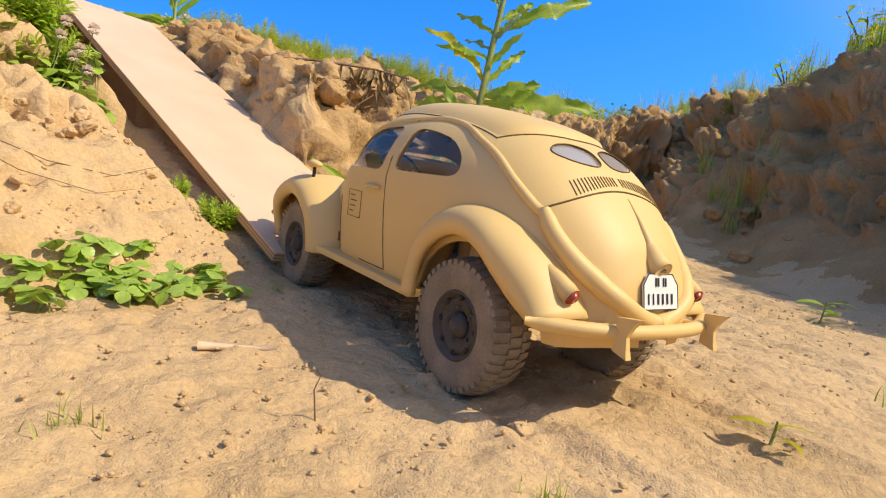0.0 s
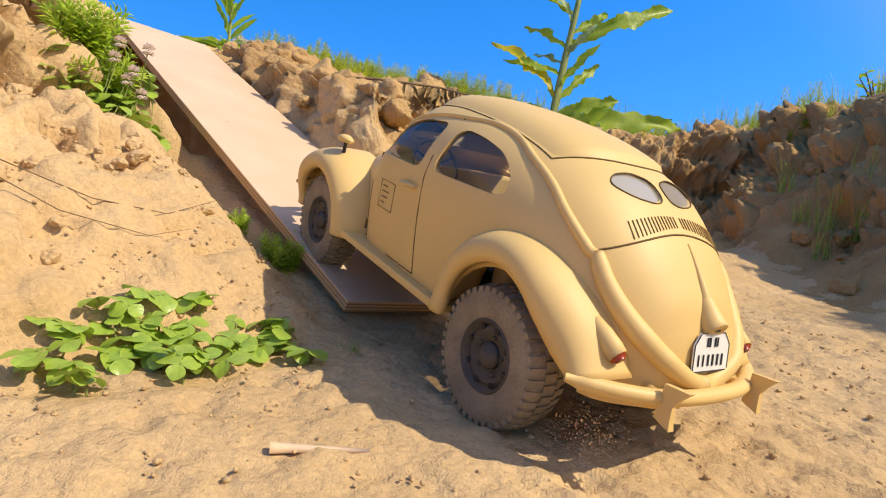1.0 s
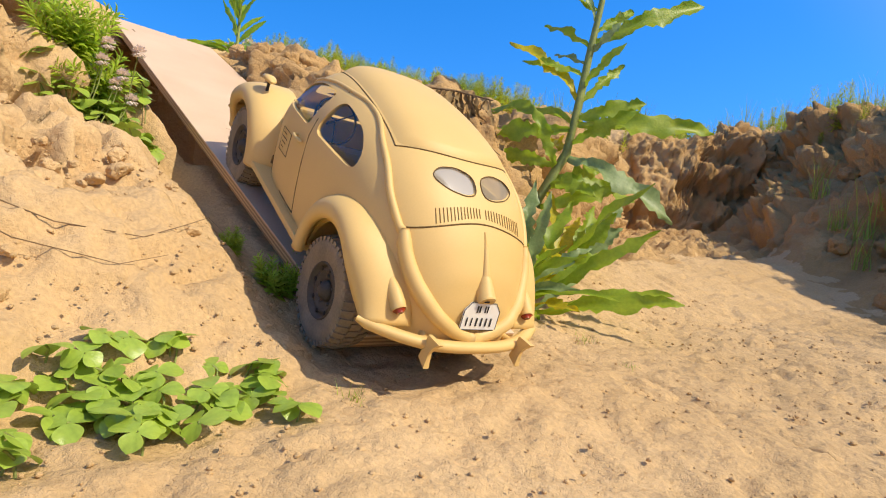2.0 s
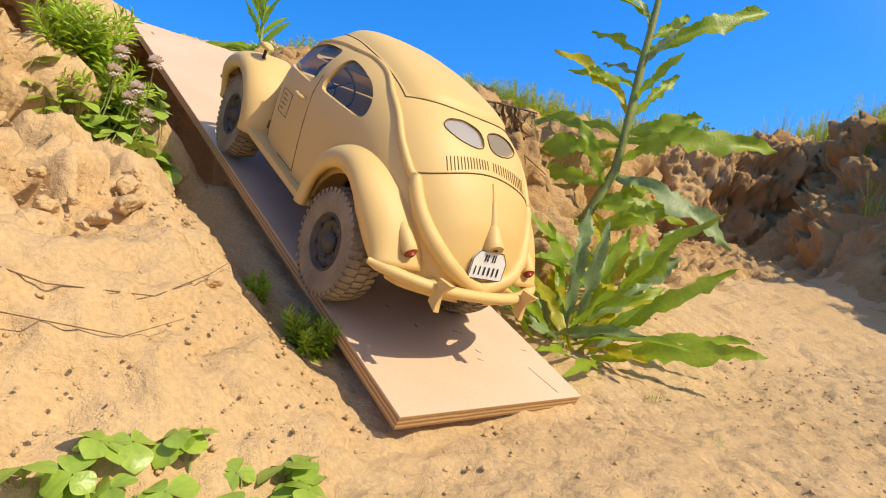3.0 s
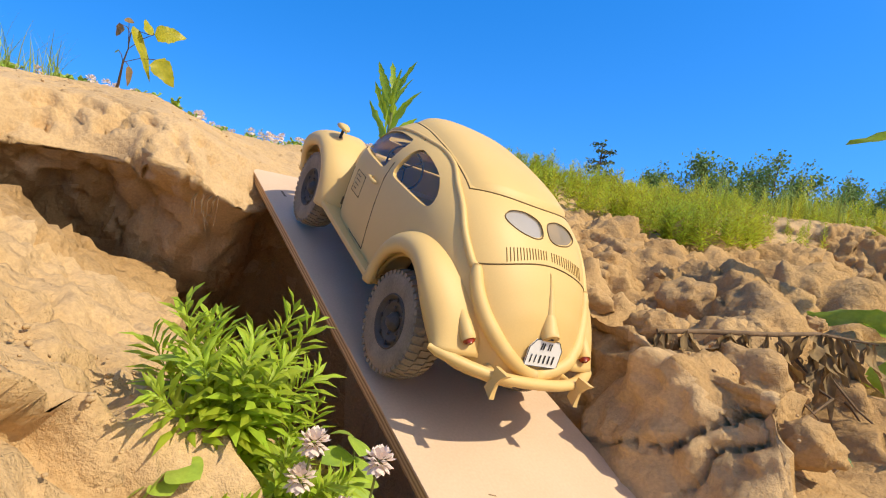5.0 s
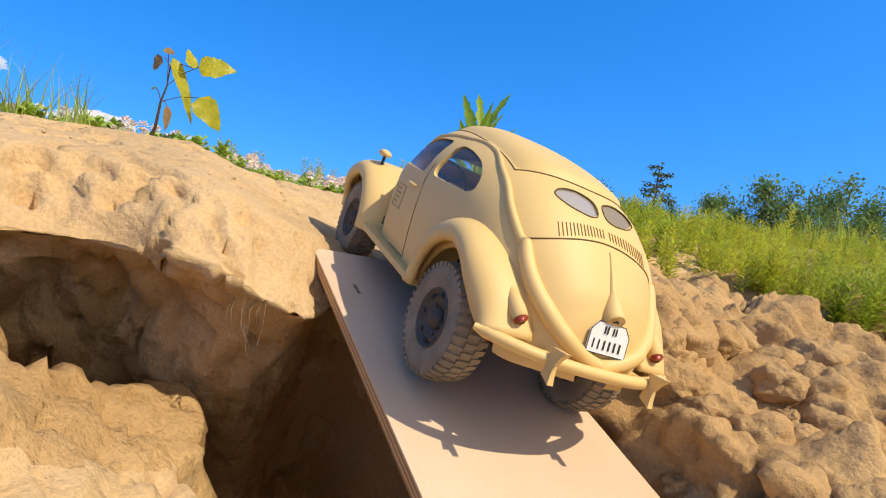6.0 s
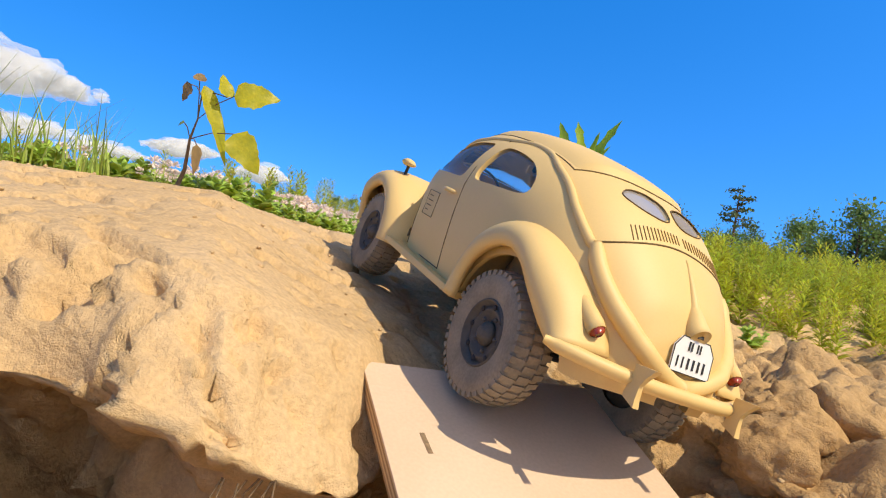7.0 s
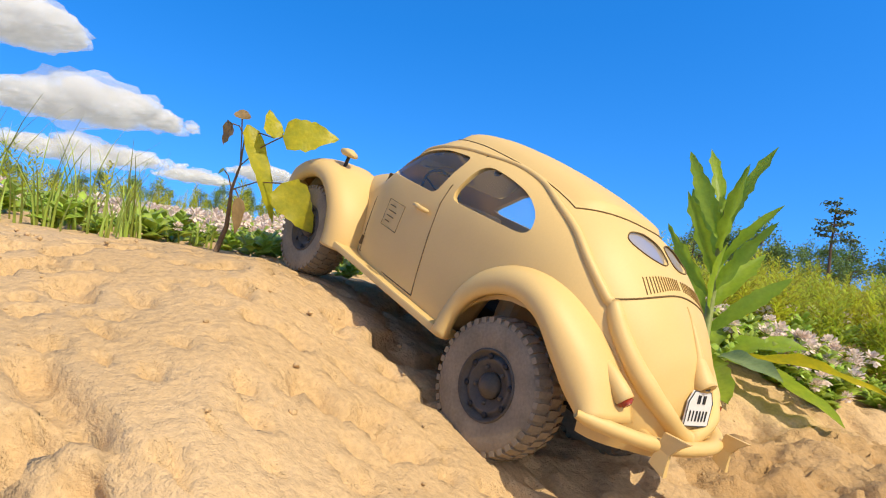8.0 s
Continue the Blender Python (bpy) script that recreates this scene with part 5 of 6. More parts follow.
for k, (dx, dy, dz, wd, mt) in enumerate(((0.15, -0.06, -0.015, 0.06, LEAF), (0.13, 0.05, 0.05, 0.07, LEAF), (-0.17, -0.12, 0.02, 0.055, LEAF), (-0.10, -0.16, 0.0, 0.055, LEAF), (0.05, -0.15, -0.02, 0.055, LEAF),
                                         (0.22, 0.02, 0.02, 0.06, YELLOWLEAF), (-0.14, 0.05, 0.03, 0.06, LEAF), (0.10, -0.12, 0.02, 0.05, LEAFGREY), (-0.19, -0.06, 0.01, 0.05, LEAF), (0.02, 0.12, 0.06, 0.06, LEAF), (-0.05, -0.12, 0.03, 0.05, LEAF))):
    at = tb + Vector((dx * 0.08, dy * 0.08, 0.015))
    leaf_to(thistle, at, at + Vector((dx, dy, dz)) * (0.62 if k % 3 else 0.78), wd * 0.7, mt, 190 + k, teeth=0.12, lobes=2 if k % 2 else 0, droop=0.4, n=14, base=0.3, peak=0.6, wave=0.05)


# ---- clover ----
def clover_plant(name, label, spots, size, seed, tall_by=0.012, mats=(CLOVERLEAF,)):
    """Three-leaved clover: a stalk and three round leaflets at each spot."""
    r = np.random.default_rng(seed)
    top = thing(name, label, "clover")
    shapes = [leaf_mesh("leaflet", size, size * 1.12, mats[k % len(mats)], n=10, base=0.15, peak=0.56, droop=0.2 + 0.15 * k, fold=0.15, seed=seed + k) for k in range(3)]
    for x, y in spots:
        z0 = ground_z(x, y)
        at = Vector((x + r.uniform(-0.006, 0.006), y + r.uniform(-0.006, 0.006), z0 + tall_by * r.uniform(0.5, 1.8)))
        stalk = part("leaf_stalk", tube([(x, y, z0 - 0.003), (Vector((x, y, z0)) + at) / 2 + Vector((0.002, 0, 0.002)), at], 0.0007, 5, STEM, "leaf_stalk"), top)
        a0, lean = r.uniform(0, 6.28), Euler((r.uniform(-0.45, 0.45), r.uniform(-0.45, 0.45), 0)).to_matrix().to_4x4()
        for k in range(3):
            m = Matrix.Translation(at) @ lean @ Matrix.Rotation(a0 + k * 2.094, 4, "Z") @ Matrix.Diagonal((*[r.uniform(0.75, 1.15)] * 3, 1))
            part("leaflet", shapes[int(r.integers(3))], stalk, m=m)
    return top


r2 = np.random.default_rng(8)
spots = []
for k in range(70):
    spots.append(tuple(float(v) for v in from_al(-0.035 + 0.021 * float(np.clip(r2.normal(), -2, 2)), float(np.clip(-0.148 + 0.046 * r2.normal(), -0.23, -0.075)))))
clover_plant("creeping_clover", "creeping patch of round-leaved green clover on the sand", spots, 0.0140, 210, 0.007)
spots = []
for k in range(64):
    spots.append(tuple(float(v) for v in from_al(0.400 + 0.018 * r2.normal(), float(np.clip(-0.098 + 0.030 * r2.normal(), -0.16, -0.045)))))
clump = clover_plant("flowering_clover", "clump of clover with pale pink flower heads on the slope", spots, 0.0185, 230, 0.018)


def flower_mesh(name, seed, n=46):
    """A clover head: narrow florets round a ball, the lower ones hanging."""
    r = np.random.default_rng(seed)
    verts, faces = [], []
    for k in range(n):
        up = 1 - 1.6 * (k + 0.5) / n
        ang = k * 2.4
        rad = math.sqrt(max(1 - up * up, 0))
        d = Vector((rad * math.cos(ang), rad * math.sin(ang), up - (0.5 if up < 0 else 0))).normalized()
        s = d.cross(Vector((0.1, 0.2, 1))).normalized()
        u = s.cross(d)
        tip = d * r.uniform(0.85, 1.1)
        o = len(verts)
        verts += [d * 0.25, tip * 0.75 + s * 0.25, tip + u * 0.06, tip * 0.75 - s * 0.25, tip * 0.7 + u * 0.12]
        faces += [(o, o + 1, o + 4), (o + 1, o + 2, o + 4), (o + 2, o + 3, o + 4), (o + 3, o, o + 4)]
    return mesh_of(name, verts, faces, PETAL)


HEAD = flower_mesh("flower_head", 3)
for x, y, z in ((-0.185, 0.908, 0.640), (-0.189, 0.905, 0.622), (-0.154, 0.917, 0.635), (-0.168, 0.911, 0.608), (-0.156, 0.911, 0.582), (-0.174, 0.908, 0.597)):
    z0 = ground_z(x - 0.01, y - 0.02)
    st = part("flower_stalk", tube([(x - 0.01, y - 0.02, min(z0, z - 0.02)), (x - 0.003, y - 0.008, (z0 + z) / 2), (x, y, z)], 0.0007, 5, STEM, "flower_stalk"), clump)
    part("flower_head", HEAD, st, "pale pink flower head", m=Matrix.Translation((x, y, z)) @ Matrix.Diagonal((0.0085, 0.0085, 0.0085, 1)))


# ---- feathery weeds, sprigs, grass ----
def sprig_mesh(name, seed, high, pairs, leaf, wide, mat, lean=0.15, stems=1):
    """Upright stems with narrow leaves set round them, in one mesh."""
    r = np.random.default_rng(seed)
    verts, faces = [], []
    for s in range(stems):
        ang = r.uniform(0, 6.28)
        dirn = Vector((lean * math.cos(ang) * r.uniform(0.3, 1.5), lean * math.sin(ang) * r.uniform(0.3, 1.5), 1)).normalized()
        hh = high * r.uniform(0.65, 1.1)
        foot = Vector((r.uniform(-1, 1), r.uniform(-1, 1), 0)) * high * 0.06 * (stems > 1)
        side = dirn.cross(Vector((0.3, 0.9, 0.1))).normalized()
        o = len(verts)
        w = high * 0.008
        verts += [foot - side * w, foot + side * w, foot + dirn * hh + side * w * 0.4, foot + dirn * hh - side * w * 0.4]
        faces.append((o, o + 1, o + 2, o + 3))
        for k in range(pairs):
            t = (k + 0.6) / pairs
            at = foot + dirn * hh * t
            ang = k * 2.4 + r.uniform(-0.3, 0.3)
            size = leaf * (1 - 0.55 * t) * r.uniform(0.75, 1.2)
            d = Vector((math.cos(ang), math.sin(ang), 0.45 + 0.7 * t)).normalized()
            s2 = d.cross(Vector((0, 0, 1))).normalized() * wide * size / leaf
            o = len(verts)
            mid = at + d * size * 0.5
            tip = at + d * size - Vector((0, 0, size * 0.15))
            verts += [at, mid + s2, tip, mid - s2, mid + Vector((0, 0, wide * 0.5))]
            faces += [(o, o + 1, o + 4), (o + 1, o + 2, o + 4), (o + 2, o + 3, o + 4), (o + 3, o, o + 4)]
    return mesh_of(name, verts, faces, mat)


def grass_mesh(name, seed, n, high, spread, wide, mat=None, lean=0.5):
    r = np.random.default_rng(seed)
    verts, faces = [], []
    for k in range(n):
        x, y = r.normal(0, spread, 2)
        ang, bend = r.uniform(0, 6.28), r.uniform(0.1, lean)
        h = high * r.uniform(0.35, 1.1)
        d = Vector((math.cos(ang), math.sin(ang), 0))
        s = Vector((-d.y, d.x, 0)) * wide
        o = len(verts)
        for i in range(5):
            t = i / 4
            p = Vector((x, y, 0)) + d * (bend * h * t * t) + Vector((0, 0, h * t * (1 - 0.25 * bend * t)))
            verts += [p - s * (1 - t * 0.93), p + s * (1 - t * 0.93)]
        faces += [(o + 2 * i, o + 2 * i + 1, o + 2 * i + 3, o + 2 * i + 2) for i in range(4)]
    return mesh_of(name, verts, faces, mat or BLADE)


def plant_at(name, label, me, x, y, scale=1.0, sink=0.003, group="", category="weed plant", turn=None):
    ob = new(name, me)
    tagged(ob, label, category, group)
    ob.matrix_basis = Matrix.LocRotScale((x, y, ground_z(x, y) - sink), Euler((0, 0, rng.uniform(0, 6.28) if turn is None else turn)), (scale,) * 3)
    return ob


FRONDS = [sprig_mesh("frond", 5 + k, 0.045, 44, 0.020, 0.0020, FERNLEAF, 0.05, 1) for k in range(4)]


def feathery_weed(label, x, y, scale, seed, n=14):
    """A tuft of feathery fronds that spread from one foot."""
    r = np.random.default_rng(seed)
    top = thing("feathery_weed", label, "weed plant")
    top.matrix_basis = Matrix.LocRotScale((x, y, ground_z(x, y) - 0.003), None, (scale,) * 3)
    for k in range(n):
        tilt, way_round = r.uniform(0.1, 1.0), k * 2.4
        part("frond", FRONDS[k % 4], top, m=Matrix.Rotation(way_round, 4, "Z") @ Matrix.Translation((0.004, 0, 0)) @ Matrix.Rotation(tilt, 4, "Y"))
    return top


feathery_weed("small bright green feathery weed beside the board", 0.085, 0.795, 0.85, 1)
feathery_weed("small pale feathery weed on the slope", 0.030, 0.815, 0.5, 2)
feathery_weed("bright green feathery weed among the clover", *from_al(0.440, -0.130), 1.75, 3)
feathery_weed("bright green feathery weed among the clover", *from_al(0.425, -0.108), 1.5, 4)
TUFT = grass_mesh("grass_tuft", 4, 34, 0.03, 0.010, 0.0009)
for x, y, k in ((0.209, 0.411, 0.6), (0.200, 0.372, 0.5), (0.70, 0.62, 0.8), (0.42, 0.42, 0.5), (0.36, 0.98, 0.5), (0.40, 0.90, 0.4), (0.20, 0.68, 0.45)):
    plant_at("grass_tuft", "low tuft of thin pale grass on the sand", TUFT, x, y, k, group="grass on the sand", category="grass")
def seedling(label, x, y, size, mat, seed):
    """A small seedling: a short stem with six narrow leaves."""
    r = np.random.default_rng(seed)
    top = thing("seedling", label, "seedling")
    foot = Vector((x, y, ground_z(x, y) - 0.002))
    part("stem", tube([foot, foot + Vector((0.1, 0.05, 0.5)) * size, foot + Vector((0.15, 0.1, 0.8)) * size], [0.0011, 0.0009, 0.0006], 6, STEM, "stem"), top)
    for k in range(6):
        at = foot + Vector((0.1, 0.05, 0.25 + 0.09 * k)) * size
        ang = k * 2.4 + r.uniform(-0.3, 0.3)
        leaf_to(top, at, at + Vector((math.cos(ang), math.sin(ang), 0.25)) * size * r.uniform(0.7, 1.1), size * 0.3, mat, seed + k, droop=0.5, n=9, base=0.3, peak=0.55, teeth=0.1)
    return top


seedling("small yellowing seedling lying on the sand", 0.548, 0.505, 0.022, YELLOWLEAF, 600)
seedling("small green seedling at the foot of the bank", 0.80, 0.93, 0.036, LEAF, 620)
for k, (a, l, n, h) in enumerate(((1.395, -0.312, 42, 0.13), (1.36, -0.24, 40, 0.10), (1.42, -0.40, 34, 0.15), (1.35, -0.36, 22, 0.06), (1.46, -0.26, 24, 0.09), (1.33, -0.44, 26, 0.11), (1.50, -0.50, 34, 0.15), (1.42, -0.18, 18, 0.05))):
    x, y = from_al(a, l)
    plant_at("grass_tuft", "tuft of green grass with ripe ears on the plateau", grass_mesh("grass_tuft", 20 + k, n, h, 0.016, 0.0014, lean=0.75), x, y, 1, group="plateau grass", category="grass")

# twigs, a broken stick, dangling roots
def twig(label, pts, r0, name="dry_twig", mat=TWIG):
    me = tube(pts, list(np.linspace(r0, r0 * 0.35, len(pts))), 7, mat, name)
    ob = new(name, me)
    return tagged(ob, label, "twig")


def lay(pts, up=0.003):
    return [(x, y, ground_z(x, y) + up + 0.003) for x, y in pts]


twig("thin dry twig lying on the slope", lay([(-0.05, 0.62), (0.0, 0.655), (0.03, 0.70), (0.035, 0.745), (0.022, 0.79), (0.02, 0.82)], 0.005), 0.0005)
twig("thin dry twig lying on the slope", lay([(-0.06, 0.60), (0.0, 0.625), (0.04, 0.665), (0.05, 0.70)], 0.004), 0.0005)
twig("short pale broken stick lying on the sand", lay([(0.212, 0.520), (0.222, 0.524), (0.240, 0.531), (0.256, 0.537)], -0.002), 0.0030, name="broken_stick", mat=PLY)
twig("short dry stalk standing in the sand", [(0.307, 0.459, 0.37), (0.305, 0.458, 0.39), (0.308, 0.457, 0.398), (0.303, 0.456, 0.405)], 0.0005)
for k in range(16):
    x, y = 0.09 + 0.10 * rng.random(), 1.25 + 0.08 * rng.random()
    z = ground_z(x, y) + 0.01
    twig("dry brown root hanging over the bank's edge", [(x, y, z), (x + 0.01 * rng.normal(), y - 0.02 - 0.01 * rng.random(), z - 0.005), (x + 0.02 * rng.normal(), y - 0.045, z - 0.03), (x + 0.03 * rng.normal(), y - 0.055, z - 0.06 - 0.03 * rng.random())], 0.0018, name="dangling_root")
for k in range(9):
    x, y = from_al(0.845 + 0.008 * rng.random(), -0.085 + 0.03 * rng.random())
    twig("dry root hanging from the cliff's lip", [(x, y, 0.738), (x + 0.004 * rng.normal(), y - 0.006, 0.730), (x + 0.006 * rng.normal(), y - 0.007, 0.718), (x + 0.010 * rng.normal(), y - 0.006, 0.706 + 0.006 * rng.normal())], 0.0006, name="dangling_root")


# withered plant hanging over the bank's edge
dry = thing("withered_weed", "withered brown weed hanging over the crumbling bank", "weed plant")
rd = np.random.default_rng(77)
main = [(-0.02, 1.215, 0.672), (0.03, 1.235, 0.677), (0.08, 1.262, 0.679), (0.13, 1.30, 0.682), (0.19, 1.335, 0.676)]
part("stem", tube(main, [0.0022, 0.0024, 0.0022, 0.0018, 0.001], 7, TWIG, "stem"), dry, "dry pale stalk")
for k in range(46):
    t = rd.uniform(0.0, 0.98) * (len(main) - 1)
    p, q = Vector(main[int(t)]), Vector(main[int(t) + 1])
    at = p + (q - p) * (t - int(t))
    tip = at + Vector((rd.normal() * 0.012, -0.012 - 0.014 * rd.random(), -0.030 - 0.050 * rd.random()))
    leaf_to(dry, at, tip, rd.uniform(0.008, 0.017), DRYLEAF, 900 + k, up=(rd.normal(), -0.6, rd.normal()), teeth=0.25, droop=rd.uniform(-0.9, 0.9), wave=0.3, fold=rd.uniform(0.3, 0.9), n=9, base=0.3)


def crest_bush(x, y, high, seed):
    """A young bush: a few stems with oval leaves."""
    r = np.random.default_rng(seed)
    top = thing("young_bush", "young bush with yellow-green leaves on the bank's crest", "bush", "bushes on the crest")
    z0 = ground_z(x, y) - 0.01
    for k in range(5):
        a = k * 1.26 + r.uniform(-0.3, 0.3)
        tip = Vector((x + high * 0.4 * math.cos(a), y + high * 0.4 * math.sin(a), z0 + high * r.uniform(0.7, 1.0)))
        foot = Vector((x, y, z0))
        part("stem", tube([foot, (foot + tip) / 2 + Vector((0, 0, high * 0.08)), tip], [0.004, 0.003, 0.0015], 6, TWIG, "stem"), top)
        for i in range(8):
            at = foot + (tip - foot) * (0.35 + 0.65 * i / 7) + Vector((0, 0, high * 0.05))
            b = i * 2.4 + a
            leaf_to(top, at, at + Vector((math.cos(b), math.sin(b), 0.35)) * high * r.uniform(0.16, 0.26), high * 0.11, (LEAF, YELLOWLEAF, LEAF)[i % 3], seed + 10 * k + i, droop=0.3, n=7, base=0.3, peak=0.5)
    return top


crest_bush(1.42, 1.86, 0.25, 700)
crest_bush(1.44, 2.10, 0.19, 760)
crest_bush(1.40, 2.48, 0.15, 820)


# ---- vegetation past counting ----
def scatter(name, label, category, meshes, spots, lo, hi):
    """Many copies of small plants joined into one object."""
    vs, fs, o = [], [], 0
    data = []
    for me in meshes:
        v = np.empty(len(me.vertices) * 3)
        me.vertices.foreach_get("co", v)
        data.append((v.reshape(-1, 3), [tuple(p.vertices) for p in me.polygons]))
    spots = np.array(spots)
    zs = height(spots[:, 0], spots[:, 1])
    for (x, y), z in zip(spots, zs):
        v, f = data[int(rng.integers(len(data)))]
        k, t = rng.uniform(lo, hi), rng.uniform(0, 6.28)
        c, s = math.cos(t), math.sin(t)
        w = np.stack([c * v[:, 0] - s * v[:, 1], s * v[:, 0] + c * v[:, 1], v[:, 2]], 1) * k + np.array([x, y, z - 0.004])
        vs.append(w)
        fs += [tuple(i + o for i in q) for q in f]
        o += len(w)
    me = mesh_of(name, np.concatenate(vs).tolist(), fs, meshes[0].materials[0])
    return tagged(new(name, me), label, category, kind="stuff")


WEEDS = [sprig_mesh("field_weed", 50 + k, 0.24, 34, 0.075, 0.0075, FIELD, 0.12, 2) for k in range(5)]
spots = []
while len(spots) < 2700:
    d, az = 0.75 + 5.5 * rng.random() ** 1.4, radians(rng.uniform(-16, 40))
    x, y = -0.45 + d * math.sin(az), 1.25 + d * math.cos(az)
    a, l = to_al(x, y)
    if x < 0.95 and (a > 1.2 + 0.12 * rng.normal() or (l > 0.8 and a > 0.55 + 0.5 * (l - 0.5))) and l > 0.42 and not (-0.75 < x < -0.45 and y < 1.95):
        spots.append((x, y))
scatter("field_weeds", "dense yellow-green field of upright weeds behind the bank", "weeds", WEEDS, spots, 0.18, 0.42)
spots = []
for k in range(1500):
    d, az = 5.5 + 40 * rng.random() ** 1.5, radians(rng.uniform(-75, 45))
    spots.append((d * math.sin(az), d * math.cos(az)))
scatter("meadow", "far meadow of tall yellow-green weeds", "weeds", WEEDS, spots, 0.6, 1.5)
spots = [(1.37 + 0.25 * rng.random() ** 2 + 0.1 * math.sin(k), 0.7 + 2.6 * rng.random()) for k in range(110)] + [(0.3 + 1.2 * rng.random(), 3.3 + 0.4 * rng.random()) for k in range(90)]
scatter("bank_weeds", "green weeds along the crest of the shaded bank", "weeds", WEEDS, spots, 0.2, 0.55)
BLADES = [grass_mesh("bank_grass", 70 + k, 22, 0.16, 0.02, 0.0018) for k in range(3)]
spots = [(1.36 + 0.25 * rng.random(), 0.7 + 2.6 * rng.random()) for k in range(120)] + [(1.02 + 0.12 * rng.random(), 1.6 + 1.2 * rng.random()) for k in range(12)] + [(0.2 + 1.2 * rng.random(), 3.25 + 0.5 * rng.random()) for k in range(70)]
scatter("bank_grass", "tall thin grass along the bank", "grass", BLADES, spots, 0.5, 1.3)
LOW = [sprig_mesh("low_clover", 90 + k, 0.03, 10, 0.022, 0.007, CLOVERLEAF, 0.6, 4) for k in range(3)]
spots = []
while len(spots) < 380:
    a, l = 1.36 + 1.3 * rng.random() ** 1.3, rng.uniform(-0.7, 0.9)
    if a > 1.42 + 0.1 * math.sin(l * 9) or l > 0.33:
        spots.append(from_al(a, l))
spots += [(-0.50 + 0.045 * rng.normal(), 1.91 + 0.045 * rng.normal()) for k in range(60)]
scatter("low_clover", "low green clover carpet on the plateau", "clover", LOW, spots, 0.7, 1.5)
BLOOM = [mesh_of("clover_bloom", [(v.co.x * 0.0085, v.co.y * 0.0085, v.co.z * 0.0085 + 0.030) for v in flower_mesh("b", 60 + k, 26).vertices], [tuple(p.vertices) for p in flower_mesh("b", 60 + k, 26).polygons], PETAL) for k in range(3)]
spots = []
while len(spots) < 760:
    a, l = 1.38 + 1.3 * rng.random() ** 1.3, rng.uniform(-0.5, 0.85)
    if a > 1.46 + 0.08 * math.sin(l * 9) or l > 0.40:
        spots.append(from_al(a, l))
for k in range(70):
    spots.append((-0.50 + 0.045 * rng.normal(), 1.91 + 0.045 * rng.normal()))
scatter("clover_blooms", "pale pink clover blooms over the plateau", "flowers", BLOOM, spots, 0.7, 1.4)


# ---- trees and clouds ----
def tree_meshes(seed, high, pine=False):
    """A tapered trunk with limbs, and a crown of many small leaf clumps."""
    r = np.random.default_rng(seed)
    tv, tf, cv, cf = [], [], [], []

    def limb(p, q, r0, r1):
        me = tube([p, (Vector(p) + Vector(q)) / 2 + Vector(r.normal(0, 0.03, 3)) * high * 0.3, q], [r0, (r0 + r1) / 2, r1], 6)
        o = len(tv)
        tv.extend(v.co[:] for v in me.vertices)
        tf.extend(tuple(i + o for i in f.vertices) for f in me.polygons)

    limb((0, 0, -0.2), (r.normal(0, 0.02) * high, 0, high * (0.97 if pine else 0.7)), high * 0.022, high * 0.006)
    ends = []
    for k in range(16 if pine else 26):
        z = high * (r.uniform(0.52, 0.95) if pine else r.uniform(0.12, 0.75))
        ang = k * 2.4 + r.uniform(-0.4, 0.4)
        out = high * (0.26 * (1.12 - z / high) + 0.05 if pine else 0.34 * math.sin(math.pi * min(z / high + 0.18, 0.97)) * r.uniform(0.7, 1.2))
        e = Vector((out * math.cos(ang), out * math.sin(ang), z + high * (0.02 if pine else r.uniform(0.05, 0.22))))
        limb((0, 0, z), e, high * 0.008, high * 0.003)
        ends += [e, e * 0.75 + Vector((0, 0, z)) * 0.25]
    ends.append(Vector((0, 0, high * 0.97)))
    for e in ends:
        for k in range(20 if pine else 46):
            c = Vector(e) + Vector(r.normal(0, 1, 3)) * high * (0.030 if pine else 0.062)
            if pine:
                c.z = e.z + (c.z - e.z) * 0.5
            s = high * r.uniform(0.010, 0.026)
            a, b = Vector(r.normal(0, 1, 3)).normalized() * s, Vector(r.normal(0, 1, 3)).normalized() * s
            o = len(cv)
            cv.extend([c - a, c + b * 0.8, c + a, c - b * 0.8])
            cf.append((o, o + 1, o + 2, o + 3))
    return mesh_of("trunk", tv, tf, BARK), mesh_of("crown", cv, cf, PINELEAF if pine else TREELEAF, False)


def tree(kind, label, meshes, x, y, scale, group):
    top = thing(kind, label, "tree", group)
    part("trunk", meshes[0], top, "brown bark")
    part("crown", meshes[1], top)
    top.matrix_basis = Matrix.LocRotScale((x, y, ground_z(x, y) - 0.1), Euler((0, 0, rng.uniform(0, 6.28))), (scale, scale, scale * rng.uniform(0.9, 1.1)))
    return top


LEAFY = [tree_meshes(300 + k, 6.0) for k in range(4)]
PINE = tree_meshes(320, 8.0, True)
tree("pine_tree", "lone tall pine with a thin bare trunk and flat crown", PINE, -3.75, 60.8, 1.0, "")
for k in range(46):
    az = -75 + 62 * k / 46 + rng.uniform(-0.8, 0.8)
    d = 130 + rng.uniform(-15, 25)
    tree("broadleaf_tree", "dark green broadleaf tree in the far tree line", LEAFY[k % 4], d * math.sin(radians(az)), d * math.cos(radians(az)), rng.uniform(0.75, 1.15), "far tree line")
for k in range(48):
    az = -14 + 50 * k / 48 + rng.uniform(-0.8, 0.8)
    d = 66 + rng.uniform(-6, 14)
    tree("broadleaf_tree", "green broadleaf tree at the meadow's edge", LEAFY[k % 4], d * math.sin(radians(az)), d * math.cos(radians(az)), rng.uniform(0.62, 1.2) * (1.1 if az > 3 else 0.9), "meadow trees")


